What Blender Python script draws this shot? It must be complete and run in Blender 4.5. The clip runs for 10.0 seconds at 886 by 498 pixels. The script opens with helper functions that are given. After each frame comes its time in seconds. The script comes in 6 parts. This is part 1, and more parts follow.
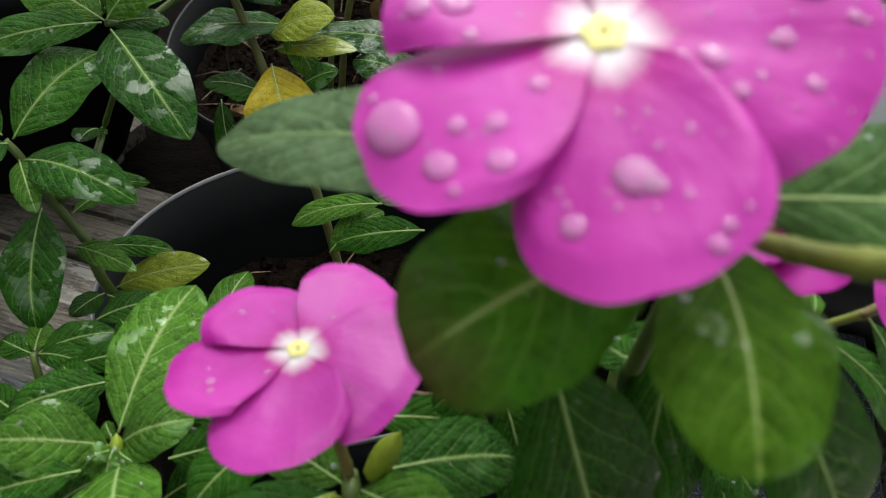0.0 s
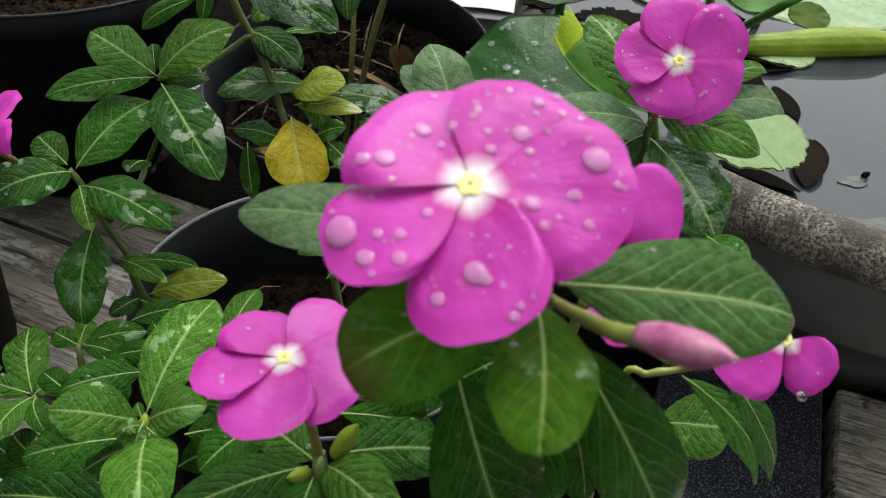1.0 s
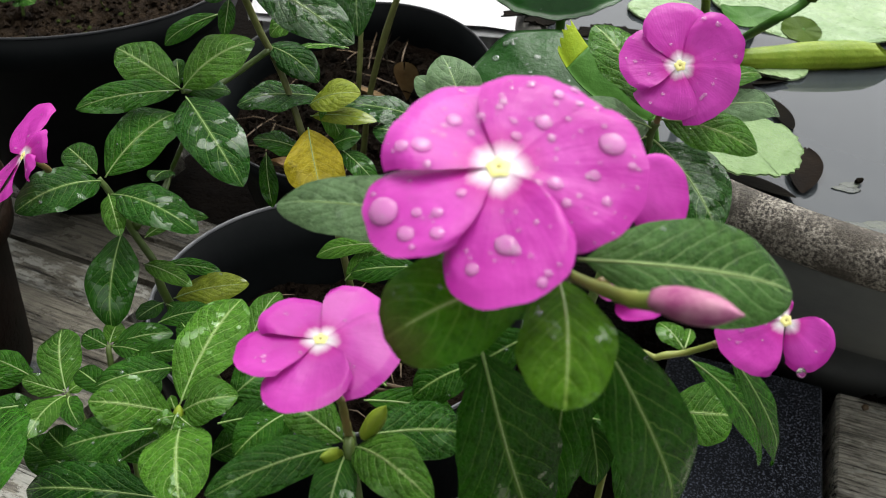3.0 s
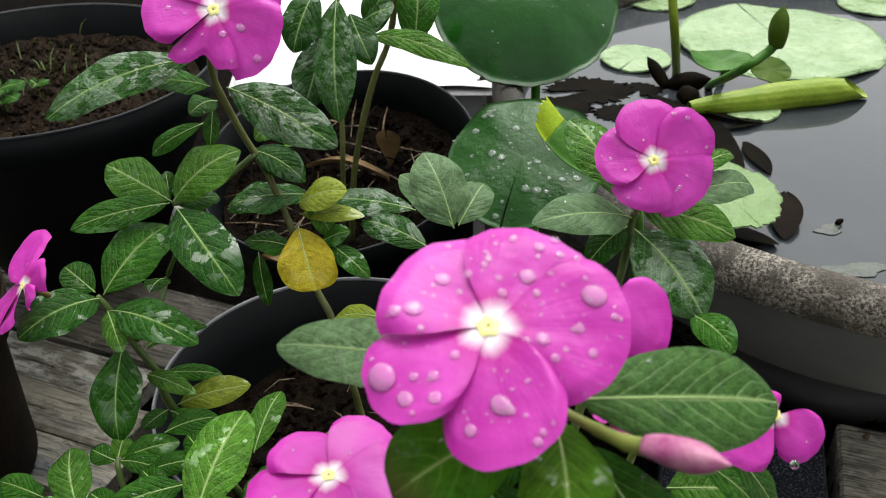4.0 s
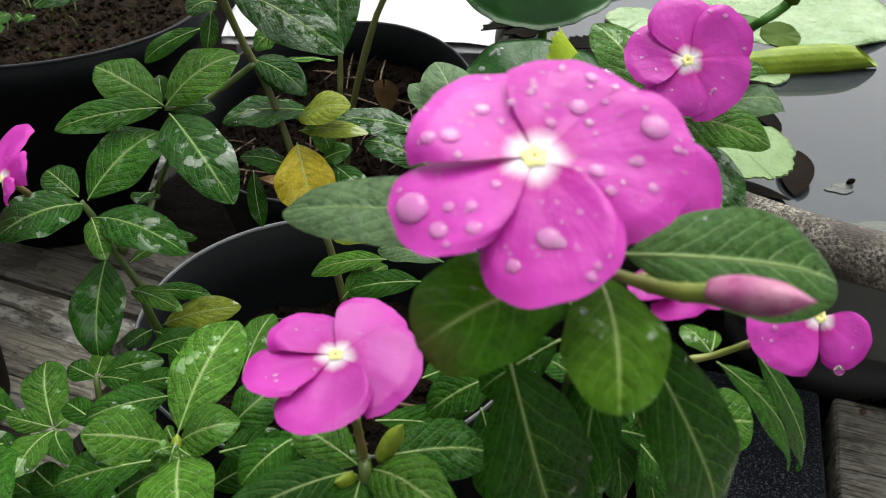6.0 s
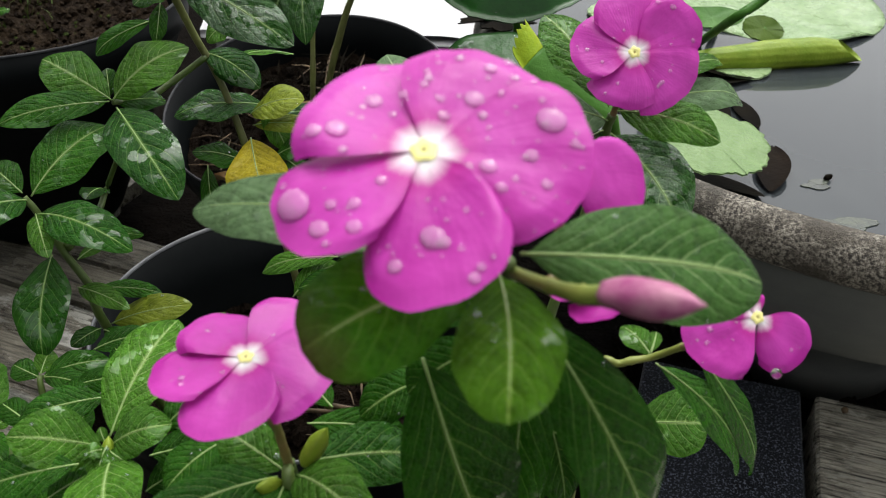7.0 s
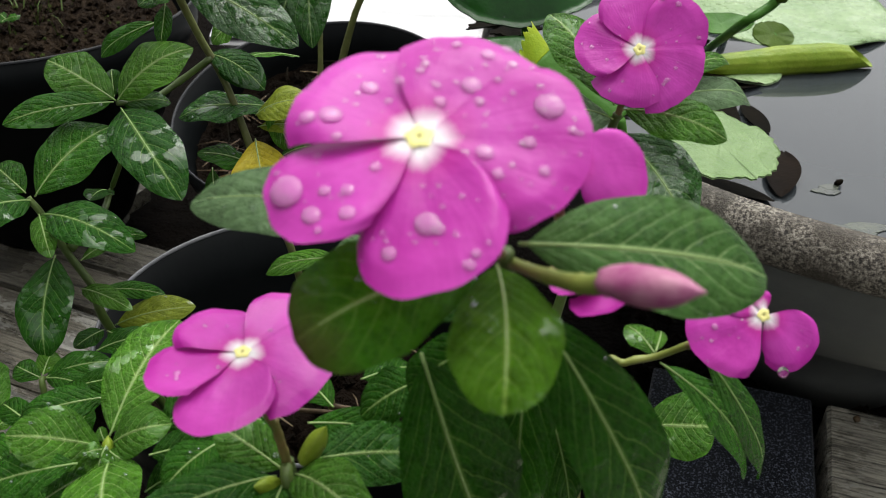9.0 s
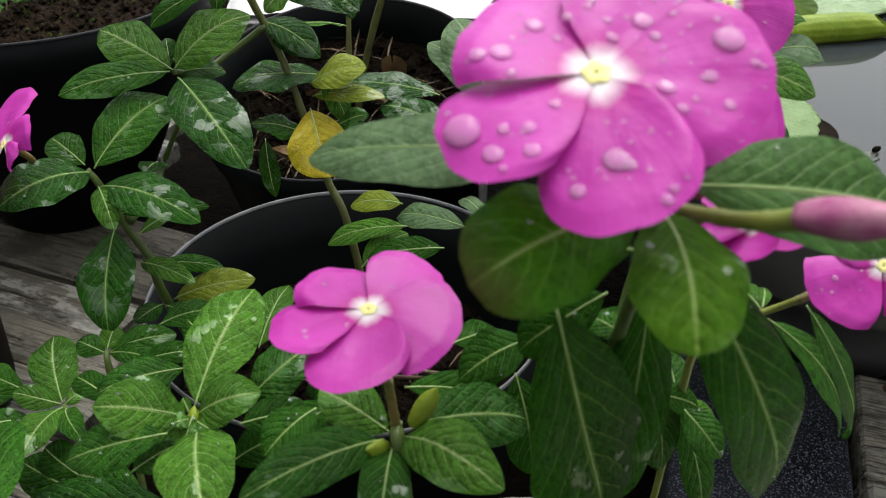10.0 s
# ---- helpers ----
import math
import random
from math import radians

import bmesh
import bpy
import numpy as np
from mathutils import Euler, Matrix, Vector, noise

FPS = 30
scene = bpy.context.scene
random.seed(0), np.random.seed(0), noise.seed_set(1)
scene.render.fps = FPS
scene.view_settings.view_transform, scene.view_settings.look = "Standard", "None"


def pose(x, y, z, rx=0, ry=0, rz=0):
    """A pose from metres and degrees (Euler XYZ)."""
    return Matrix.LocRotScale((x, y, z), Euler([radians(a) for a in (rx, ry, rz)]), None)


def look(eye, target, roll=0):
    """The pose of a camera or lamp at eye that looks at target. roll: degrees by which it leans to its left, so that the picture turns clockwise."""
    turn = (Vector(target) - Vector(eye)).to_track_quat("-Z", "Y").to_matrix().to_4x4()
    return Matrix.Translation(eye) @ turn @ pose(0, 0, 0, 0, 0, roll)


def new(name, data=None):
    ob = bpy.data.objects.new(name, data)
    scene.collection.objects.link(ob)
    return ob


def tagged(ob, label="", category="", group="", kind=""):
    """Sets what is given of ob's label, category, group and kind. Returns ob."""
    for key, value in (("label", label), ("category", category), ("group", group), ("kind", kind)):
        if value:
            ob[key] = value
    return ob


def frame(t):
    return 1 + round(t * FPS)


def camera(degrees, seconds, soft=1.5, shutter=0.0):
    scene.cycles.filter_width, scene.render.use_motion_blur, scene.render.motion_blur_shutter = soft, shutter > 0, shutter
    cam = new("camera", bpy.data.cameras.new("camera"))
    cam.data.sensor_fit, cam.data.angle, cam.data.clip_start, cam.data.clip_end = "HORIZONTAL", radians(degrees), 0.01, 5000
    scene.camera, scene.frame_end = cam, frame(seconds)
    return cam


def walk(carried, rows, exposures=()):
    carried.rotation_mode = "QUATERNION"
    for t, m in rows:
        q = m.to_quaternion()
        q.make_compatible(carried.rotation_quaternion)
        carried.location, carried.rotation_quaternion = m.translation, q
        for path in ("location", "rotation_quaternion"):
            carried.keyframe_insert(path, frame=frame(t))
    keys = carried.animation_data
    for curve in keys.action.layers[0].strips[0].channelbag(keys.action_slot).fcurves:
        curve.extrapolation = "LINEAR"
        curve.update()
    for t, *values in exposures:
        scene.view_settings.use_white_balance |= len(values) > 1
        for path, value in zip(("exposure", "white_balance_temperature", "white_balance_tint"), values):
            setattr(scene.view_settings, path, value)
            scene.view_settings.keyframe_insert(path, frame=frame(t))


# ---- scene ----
cam = camera(51.1, 10.0, soft=0.9)
PATH = [
    (0, (0.036, 0.039, 0.485), (0.011, 1.623, -0.737), 0.6),
    (0.5, (0.046, 0.023, 0.505), (-0.016, 1.622, -0.695), 2.5),
    (1, (0.052, -0.006, 0.53), (-0.013, 1.596, -0.665), 3.8),
    (1.5, (0.052, -0.017, 0.541), (-0.023, 1.587, -0.651), 2.9),
    (2, (0.052, -0.021, 0.537), (-0.013, 1.585, -0.654), 3.3),
    (2.2, (0.051, -0.022, 0.533), (-0.026, 1.583, -0.658), 3.4),
    (3.3, (0.041, -0.029, 0.533), (-0.005, 1.623, -0.594), 2.6),
    (3.5, (0.036, -0.035, 0.543), (-0.01, 1.629, -0.567), 1.3),
    (3.9, (0.048, -0.019, 0.56), (-0.008, 1.646, -0.547), -0.7),
    (4, (0.046, -0.018, 0.559), (-0.003, 1.65, -0.544), -0.8),
    (4.5, (0.025, -0.024, 0.532), (-0.004, 1.637, -0.58), 1.0),
    (5, (0.016, -0.028, 0.527), (-0.029, 1.636, -0.582), 2.4),
    (5.5, (0.019, -0.026, 0.52), (-0.036, 1.638, -0.589), 1.5),
    (6, (0.036, -0.017, 0.521), (0.027, 1.646, -0.59), 2.1),
    (6.2, (0.045, -0.017, 0.52), (0.02, 1.635, -0.607), 1.8),
    (7.3, (0.057, -0.006, 0.515), (0.045, 1.657, -0.597), 2.1),
    (7.5, (0.059, -0.005, 0.513), (0.034, 1.661, -0.593), 1.7),
    (8, (0.061, -0.006, 0.513), (0.04, 1.663, -0.589), 2.0),
    (8.5, (0.06, -0.009, 0.515), (0.035, 1.666, -0.579), 1.9),
    (9, (0.058, -0.009, 0.513), (0.019, 1.661, -0.587), 1.7),
    (9.5, (0.047, -0.006, 0.509), (0.016, 1.65, -0.611), 2.1),
    (10, (0.028, -0.01, 0.504), (0.017, 1.643, -0.621), 1.3),
]
BX = 0.385
BY = 0.665
WZ = 0.243
P1X = -0.321
P1Y = 0.723
P2X = -0.018
P2Y = 0.339
P3X = -0.058
P3Y = 0.647
P3LEAN = Vector((-0.102, -0.233, 1.0)).normalized()
P3SOIL = Vector((P3X, P3Y, 0.211)) - 0.034 * P3LEAN
DECK = 0.055
P4X = -0.355
P4Y = 0.44
P5X = 0.065
P5Y = 0.165
FX = -0.050
FY = 0.975
P6X = -0.11
P6Y = 0.165
walk(cam, [(t, look(eye, target, roll)) for t, eye, target, roll in PATH], exposures=[(0.0, 0.76), (2.0, 0.84), (3.5, 0.98), (5.5, 0.98), (7.5, 0.80), (10.0, 0.78)])
cam.data.dof.use_dof = True
cam.data.dof.focus_distance = 0.40
cam.data.dof.aperture_fstop = 28.0

# ---------------------------------------------------------------- light: an overcast sky
world = bpy.data.worlds.new("overcast_sky")
scene.world = world
world.use_nodes = True
wn, wl = world.node_tree.nodes, world.node_tree.links
wn.clear()
sky = wn.new("ShaderNodeTexSky")
sky.sky_type, sky.sun_disc = "NISHITA", False
sky.sun_elevation, sky.sun_rotation = radians(62), radians(20)
sky.air_density, sky.dust_density = 1.6, 4.0
grey = wn.new("ShaderNodeHueSaturation")
grey.inputs["Saturation"].default_value = 0.04
back = wn.new("ShaderNodeBackground")
back.inputs["Strength"].default_value = 0.15
wout = wn.new("ShaderNodeOutputWorld")
wl.new(sky.outputs[0], grey.inputs["Color"])
wl.new(grey.outputs[0], back.inputs["Color"])
wl.new(back.outputs[0], wout.inputs["Surface"])

sun = bpy.data.lights.new("veiled_sun", "SUN")
sun.energy, sun.angle, sun.color = 1.2, radians(50), (1.0, 0.97, 0.93)
sun_ob = new("veiled_sun", sun)
sun_ob.matrix_world = look((0.3, 1.0, 4.0), (0, 0.3, 0))


# ---------------------------------------------------------------- materials
def material(name):
    m = bpy.data.materials.new(name)
    m.use_nodes = True
    return m, m.node_tree.nodes, m.node_tree.links, m.node_tree.nodes["Principled BSDF"]


def node(n, kind, **values):
    k = n.new(kind)
    for key, v in values.items():
        k.inputs[key].default_value = v
    return k


def calc(n, l, op, a, b=None, c=None, clamp=False):
    k = n.new("ShaderNodeMath")
    k.operation, k.use_clamp = op, clamp
    for i, v in enumerate((a, b, c)):
        if v is None:
            continue
        if isinstance(v, (int, float)):
            k.inputs[i].default_value = v
        else:
            l.new(v, k.inputs[i])
    return k.outputs[0]


def mix(n, l, fac, a, b, blend="MIX"):
    k = n.new("ShaderNodeMix")
    k.data_type, k.blend_type = "RGBA", blend
    for i, v in ((0, fac), (6, a), (7, b)):
        if isinstance(v, (int, float)):
            k.inputs[i].default_value = v
        elif isinstance(v, tuple):
            k.inputs[i].default_value = (*v, 1)
        else:
            l.new(v, k.inputs[i])
    return k.outputs[2]


def ramp(n, l, value, *stops):
    k = n.new("ShaderNodeValToRGB")
    e = k.color_ramp.elements
    while len(e) < len(stops):
        e.new(0.5)
    for el, (p, c) in zip(e, stops):
        el.position = p
        el.color = (*c, 1) if isinstance(c, tuple) else (c, c, c, 1)
    l.new(value, k.inputs[0])
    return k.outputs[0]


def noisy(n, l, scale, detail=4.0, rough=0.6, where="Object", stretch=None):
    c = n.new("ShaderNodeTexCoord")
    v = c.outputs[where]
    if stretch:
        mp = n.new("ShaderNodeMapping")
        mp.inputs["Scale"].default_value = stretch
        l.new(v, mp.inputs[0])
        v = mp.outputs[0]
    k = node(n, "ShaderNodeTexNoise", Scale=scale, Detail=detail, Roughness=rough)
    l.new(v, k.inputs["Vector"])
    return k.outputs["Fac"]


def bump(n, l, height, strength, distance, normal=None):
    k = node(n, "ShaderNodeBump", Strength=strength, Distance=distance)
    l.new(height, k.inputs["Height"])
    if normal is not None:
        l.new(normal, k.inputs["Normal"])
    return k.outputs[0]


def leaf_material(name, dark, light, vein, veins=7.5, slant=2.6, wet=0.5, relief=0.30, scorch=0.0, gloss=0.32, ripple=0.15, sheen=0.13, thin_blade=0.14):
    """A leaf blade: UV x runs from stalk to tip, y across it; thin pale veins, a fine net, and a mirror-like film of rain in ragged patches."""
    m, n, l, p = material(name)
    uv = n.new("ShaderNodeUVMap")
    sep = n.new("ShaderNodeSeparateXYZ")
    l.new(uv.outputs[0], sep.inputs[0])
    wob = noisy(n, l, 75.0, 4.0)
    s = calc(n, l, "MULTIPLY", calc(n, l, "ABSOLUTE", calc(n, l, "SUBTRACT", sep.outputs[1], 0.5)), 2.0)
    q = calc(n, l, "SUBTRACT", calc(n, l, "MULTIPLY", sep.outputs[0], veins), calc(n, l, "MULTIPLY", calc(n, l, "POWER", s, 1.25), slant))
    q = calc(n, l, "ADD", q, calc(n, l, "MULTIPLY", wob, 0.75))
    f = calc(n, l, "ABSOLUTE", calc(n, l, "SUBTRACT", calc(n, l, "FRACT", q), 0.5))
    half = calc(n, l, "ABSOLUTE", calc(n, l, "SUBTRACT", calc(n, l, "FRACT", calc(n, l, "MULTIPLY_ADD", q, 2.0, 0.5)), 0.5))
    fade = calc(n, l, "MULTIPLY_ADD", calc(n, l, "POWER", s, 1.6), -0.85, 1.0, clamp=True)
    side = calc(n, l, "MULTIPLY", calc(n, l, "MULTIPLY_ADD", f, -17.0, 1.0, clamp=True), fade)
    thin = calc(n, l, "MULTIPLY", calc(n, l, "MULTIPLY_ADD", half, -13.0, 1.0, clamp=True), fade)
    mid = calc(n, l, "MULTIPLY_ADD", s, -12.0, 1.0, clamp=True)
    info = n.new("ShaderNodeObjectInfo")
    big = noisy(n, l, 55.0, 3.0)
    blotch = noisy(n, l, 330.0, 5.0, 0.68)
    tone = calc(n, l, "ADD", calc(n, l, "MULTIPLY", info.outputs["Random"], 0.60), calc(n, l, "MULTIPLY_ADD", big, 1.3, -0.45))
    col = mix(n, l, calc(n, l, "MAXIMUM", calc(n, l, "MINIMUM", tone, 1.0), 0.0), dark, light)
    net = node(n, "ShaderNodeTexVoronoi", Scale=1.0)
    net.feature = "DISTANCE_TO_EDGE"
    stretch = n.new("ShaderNodeMapping")
    stretch.inputs["Scale"].default_value = (30.0, 17.0, 1.0)
    l.new(uv.outputs[0], stretch.inputs[0])
    warp = n.new("ShaderNodeVectorMath")
    warp.operation = "ADD"
    shift = n.new("ShaderNodeCombineXYZ")
    l.new(calc(n, l, "MULTIPLY", blotch, 1.6), shift.inputs[0])
    l.new(calc(n, l, "MULTIPLY", wob, 1.6), shift.inputs[1])
    l.new(stretch.outputs[0], warp.inputs[0])
    l.new(shift.outputs[0], warp.inputs[1])
    l.new(warp.outputs[0], net.inputs["Vector"])
    mesh_line = calc(n, l, "MULTIPLY_ADD", net.outputs["Distance"], -8.0, 1.0, clamp=True)
    fine = noisy(n, l, 900.0, 3.0)
    col = mix(n, l, ramp(n, l, blotch, (0.44, 0.0), (0.62, 0.55)), col, tuple(0.45 * c for c in dark))
    col = mix(n, l, calc(n, l, "MULTIPLY", mesh_line, 0.07), col, vein)
    col = mix(n, l, calc(n, l, "MULTIPLY", fine, 0.30), col, tuple(0.5 * c for c in dark))
    col = mix(n, l, calc(n, l, "MULTIPLY", thin, 0.15), col, vein)
    col = mix(n, l, calc(n, l, "MULTIPLY", side, 0.46), col, vein)
    col = mix(n, l, calc(n, l, "MULTIPLY", mid, 0.70), col, vein)
    if scorch:
        edge = calc(n, l, "ADD", calc(n, l, "MULTIPLY_ADD", sep.outputs[0], 4.0, -3.0), calc(n, l, "MULTIPLY_ADD", big, 1.6, -0.7))
        col = mix(n, l, calc(n, l, "MULTIPLY", calc(n, l, "MAXIMUM", calc(n, l, "MINIMUM", edge, 1.0), 0.0), scorch), col, (0.045, 0.022, 0.012))
    l.new(col, p.inputs["Base Color"])
    patch = noisy(n, l, 120.0, 4.0, 0.55)
    pool = calc(n, l, "ADD", patch, calc(n, l, "MULTIPLY_ADD", sep.outputs[0], 0.12, -0.06))
    pool = calc(n, l, "ADD", pool, calc(n, l, "MULTIPLY", side, -0.10))
    film = ramp(n, l, calc(n, l, "MULTIPLY_ADD", blotch, 0.10, pool), (0.655 - 0.05 * wet, 0.0), (0.668 - 0.05 * wet, 1.0))
    dull = calc(n, l, "MULTIPLY_ADD", film, -0.15, 0.17)
    l.new(calc(n, l, "MULTIPLY_ADD", blotch, 0.10, dull), p.inputs["Roughness"])
    l.new(calc(n, l, "MULTIPLY_ADD", film, gloss, sheen), p.inputs["Specular IOR Level"])
    p.inputs["IOR"].default_value = 1.48
    dry = calc(n, l, "MULTIPLY_ADD", film, ripple - 1.0, 1.0)
    b0 = node(n, "ShaderNodeBump", Distance=0.0014)
    l.new(calc(n, l, "MULTIPLY", dry, relief), b0.inputs["Strength"])
    swell = calc(n, l, "MULTIPLY", calc(n, l, "POWER", calc(n, l, "MULTIPLY", f, 2.0), 0.5), calc(n, l, "MULTIPLY_ADD", s, -0.5, 1.0))
    l.new(calc(n, l, "MULTIPLY_ADD", net.outputs["Distance"], 0.8, calc(n, l, "MULTIPLY_ADD", blotch, 0.8, swell)), b0.inputs["Height"])
    b1 = node(n, "ShaderNodeBump", Distance=0.0012)
    l.new(calc(n, l, "MULTIPLY", dry, 2.2 * relief), b1.inputs["Strength"])
    l.new(blotch, b1.inputs["Height"])
    l.new(b0.outputs[0], b1.inputs["Normal"])
    b2 = bump(n, l, film, 0.35, 0.0006, b1.outputs[0])
    l.new(bump(n, l, big, 0.5 * relief, 0.004, b2), p.inputs["Normal"])
    tr = n.new("ShaderNodeBsdfTranslucent")
    l.new(mix(n, l, 0.5, col, light), tr.inputs["Color"])
    ms = n.new("ShaderNodeMixShader")
    ms.inputs[0].default_value = thin_blade
    l.new(p.outputs[0], ms.inputs[1])
    l.new(tr.outputs[0], ms.inputs[2])
    l.new(ms.outputs[0], n["Material Output"].inputs["Surface"])
    return m


GREEN = leaf_material("leaf_green", (0.011, 0.070, 0.004), (0.038, 0.168, 0.008), (0.27, 0.41, 0.12), wet=0.1, relief=0.6)
FRESH = leaf_material("leaf_fresh_green", (0.032, 0.122, 0.007), (0.082, 0.235, 0.016), (0.40, 0.54, 0.19), wet=-0.3, relief=0.6)
OLIVE = leaf_material("leaf_olive_green", (0.032, 0.112, 0.005), (0.095, 0.235, 0.010), (0.24, 0.36, 0.07), wet=0.2, relief=0.4, sheen=0.06, thin_blade=0.36)
OLIVE_TIP = leaf_material("leaf_scorched_tip", (0.022, 0.105, 0.004), (0.060, 0.205, 0.008), (0.20, 0.32, 0.06), wet=-0.6, relief=0.2, scorch=0.9, sheen=0.06, thin_blade=0.30)
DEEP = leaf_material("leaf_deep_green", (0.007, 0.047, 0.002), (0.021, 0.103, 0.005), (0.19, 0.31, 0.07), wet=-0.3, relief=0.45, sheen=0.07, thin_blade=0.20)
WET = leaf_material("leaf_wet_green", (0.006, 0.05, 0.003), (0.019, 0.108, 0.005), (0.22, 0.36, 0.10), wet=0.95, relief=0.5, gloss=0.5)
SHEEN = leaf_material("leaf_satin_green", (0.024, 0.082, 0.015), (0.076, 0.170, 0.040), (0.34, 0.46, 0.20), wet=-0.7, relief=0.25, sheen=0.08, thin_blade=0.20)
DRENCHED = leaf_material("leaf_drenched_green", (0.007, 0.050, 0.004), (0.024, 0.110, 0.010), (0.26, 0.40, 0.15), wet=2.4, relief=0.6, gloss=0.62, ripple=0.45)
# Pale green, lightened further so the base colour holds a broad wet sheen.
PALE = leaf_material("leaf_pale_green_sheen", (0.065, 0.125, 0.050), (0.115, 0.195, 0.085), (0.21, 0.31, 0.16), wet=-1.0, relief=0.25)
LIME = leaf_material("leaf_yellow_green", (0.13, 0.19, 0.012), (0.22, 0.27, 0.022), (0.36, 0.38, 0.10), wet=-0.5)
YELLOW = leaf_material("leaf_yellow", (0.33, 0.27, 0.008), (0.46, 0.39, 0.02), (0.52, 0.47, 0.09), wet=-0.2)


def plain(name, col, rough=0.5, col2=None, scale=60.0, bumps=0.3, depth=0.001, metal=0.0, spec=0.4):
    m, n, l, p = material(name)
    a = noisy(n, l, scale, 6.0)
    b = noisy(n, l, scale * 6, 3.0)
    c = mix(n, l, ramp(n, l, a, (0.35, 0.0), (0.65, 1.0)), col, col2 or tuple(0.6 * x for x in col))
    c = mix(n, l, calc(n, l, "MULTIPLY", b, 0.3), c, tuple(0.5 * x for x in col))
    l.new(c, p.inputs["Base Color"])
    p.inputs["Roughness"].default_value = rough
    p.inputs["Metallic"].default_value = metal
    p.inputs["Specular IOR Level"].default_value = spec
    l.new(bump(n, l, b, bumps, depth, bump(n, l, a, bumps, depth * 3)), p.inputs["Normal"])
    return m


STEM = plain("stem_green", (0.09, 0.14, 0.03), 0.45, (0.05, 0.085, 0.016), 120, 0.3, 0.0004)
STEM_TAN = plain("stem_tan", (0.13, 0.15, 0.040), 0.5, (0.075, 0.080, 0.022), 90, 0.4, 0.0005)
STALK = plain("flower_stalk", (0.22, 0.25, 0.05), 0.4, (0.17, 0.22, 0.045), 90, 0.2, 0.0003)
STEM_RED = plain("stem_reddish", (0.22, 0.12, 0.06), 0.4, (0.14, 0.14, 0.04), 90, 0.3, 0.0004)
RIB = plain("midrib_pale", (0.28, 0.40, 0.14), 0.4, (0.20, 0.32, 0.09), 200, 0.2, 0.0002)
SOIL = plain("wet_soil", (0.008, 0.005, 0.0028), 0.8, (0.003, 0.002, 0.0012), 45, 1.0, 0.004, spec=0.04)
SOIL_BROWN = plain("crumbly_brown_soil", (0.027, 0.018, 0.010), 0.8, (0.007, 0.0045, 0.003), 60, 1.0, 0.004, spec=0.05)
DRY = plain("dry_litter", (0.13, 0.085, 0.04), 0.6, (0.035, 0.022, 0.011), 90, 0.5, 0.001)
BLACK = plain("black_pot_plastic", (0.0034, 0.0042, 0.0045), 0.5, (0.0060, 0.0072, 0.0076), 20, 0.15, 0.0006, spec=0.04)
DARKRIM = plain("black_pot_rim", (0.022, 0.024, 0.026), 0.45, (0.035, 0.037, 0.04), 70, 0.3, 0.0004, spec=0.2)
# Grey rim colour stands in for the sky mirrored on wet black plastic.
RIMGREY = plain("pot_rim_sky_reflection", (0.05, 0.053, 0.058), 0.4, (0.10, 0.105, 0.11), 70, 0.3, 0.0004)
CLAY = plain("mossy_clay", (0.017, 0.008, 0.005), 0.6, (0.008, 0.007, 0.004), 25, 0.7, 0.002, spec=0.06)
WHITE = plain("white_sheet", (0.78, 0.79, 0.80), 0.5, (0.72, 0.72, 0.73), 12, 0.2, 0.002)
# Dead plant matter; also the black of the reflection shapes on the water.
DARKLEAF = plain("dead_leaf_and_reflection_black", (0.006, 0.0045, 0.002), 0.8, (0.002, 0.0016, 0.001), 60, 0.4, 0.001, spec=0.04)
BASIN = plain("grey_basin", (0.135, 0.140, 0.130), 0.6, (0.090, 0.096, 0.092), 14, 0.3, 0.001)
LILY_DARK = plain("lily_leaf_dark", (0.005, 0.042, 0.004), 0.22, (0.012, 0.074, 0.008), 22, 0.25, 0.0014, spec=0.24)


def pad_material():
    """A pale floating lily leaf: mottled, with wet rings and dull freckles."""
    m, n, l, p = material("lily_leaf_pale")
    a, b, d = noisy(n, l, 22.0, 6.0), noisy(n, l, 150.0, 4.0), noisy(n, l, 60.0, 3.0)
    v = node(n, "ShaderNodeTexVoronoi", Scale=75.0)
    l.new(n.new("ShaderNodeTexCoord").outputs["Object"], v.inputs["Vector"])
    ring = calc(n, l, "MULTIPLY_ADD", calc(n, l, "ABSOLUTE", calc(n, l, "SUBTRACT", v.outputs["Distance"], 0.33)), -14.0, 1.0, clamp=True)
    ring = calc(n, l, "MULTIPLY", ring, ramp(n, l, d, (0.48, 0.0), (0.56, 1.0)))
    c = mix(n, l, ramp(n, l, a, (0.35, 0.0), (0.65, 1.0)), (0.15, 0.24, 0.10), (0.24, 0.33, 0.17))
    c = mix(n, l, ramp(n, l, b, (0.50, 0.0), (0.64, 0.55)), c, (0.10, 0.17, 0.06))
    c = mix(n, l, calc(n, l, "MULTIPLY", ring, 0.5), c, (0.07, 0.12, 0.05))
    l.new(c, p.inputs["Base Color"])
    l.new(ramp(n, l, d, (0.40, 0.15), (0.60, 0.5)), p.inputs["Roughness"])
    p.inputs["Specular IOR Level"].default_value = 0.35
    l.new(bump(n, l, b, 0.4, 0.001, bump(n, l, v.outputs["Distance"], 0.3, 0.001)), p.inputs["Normal"])
    return m


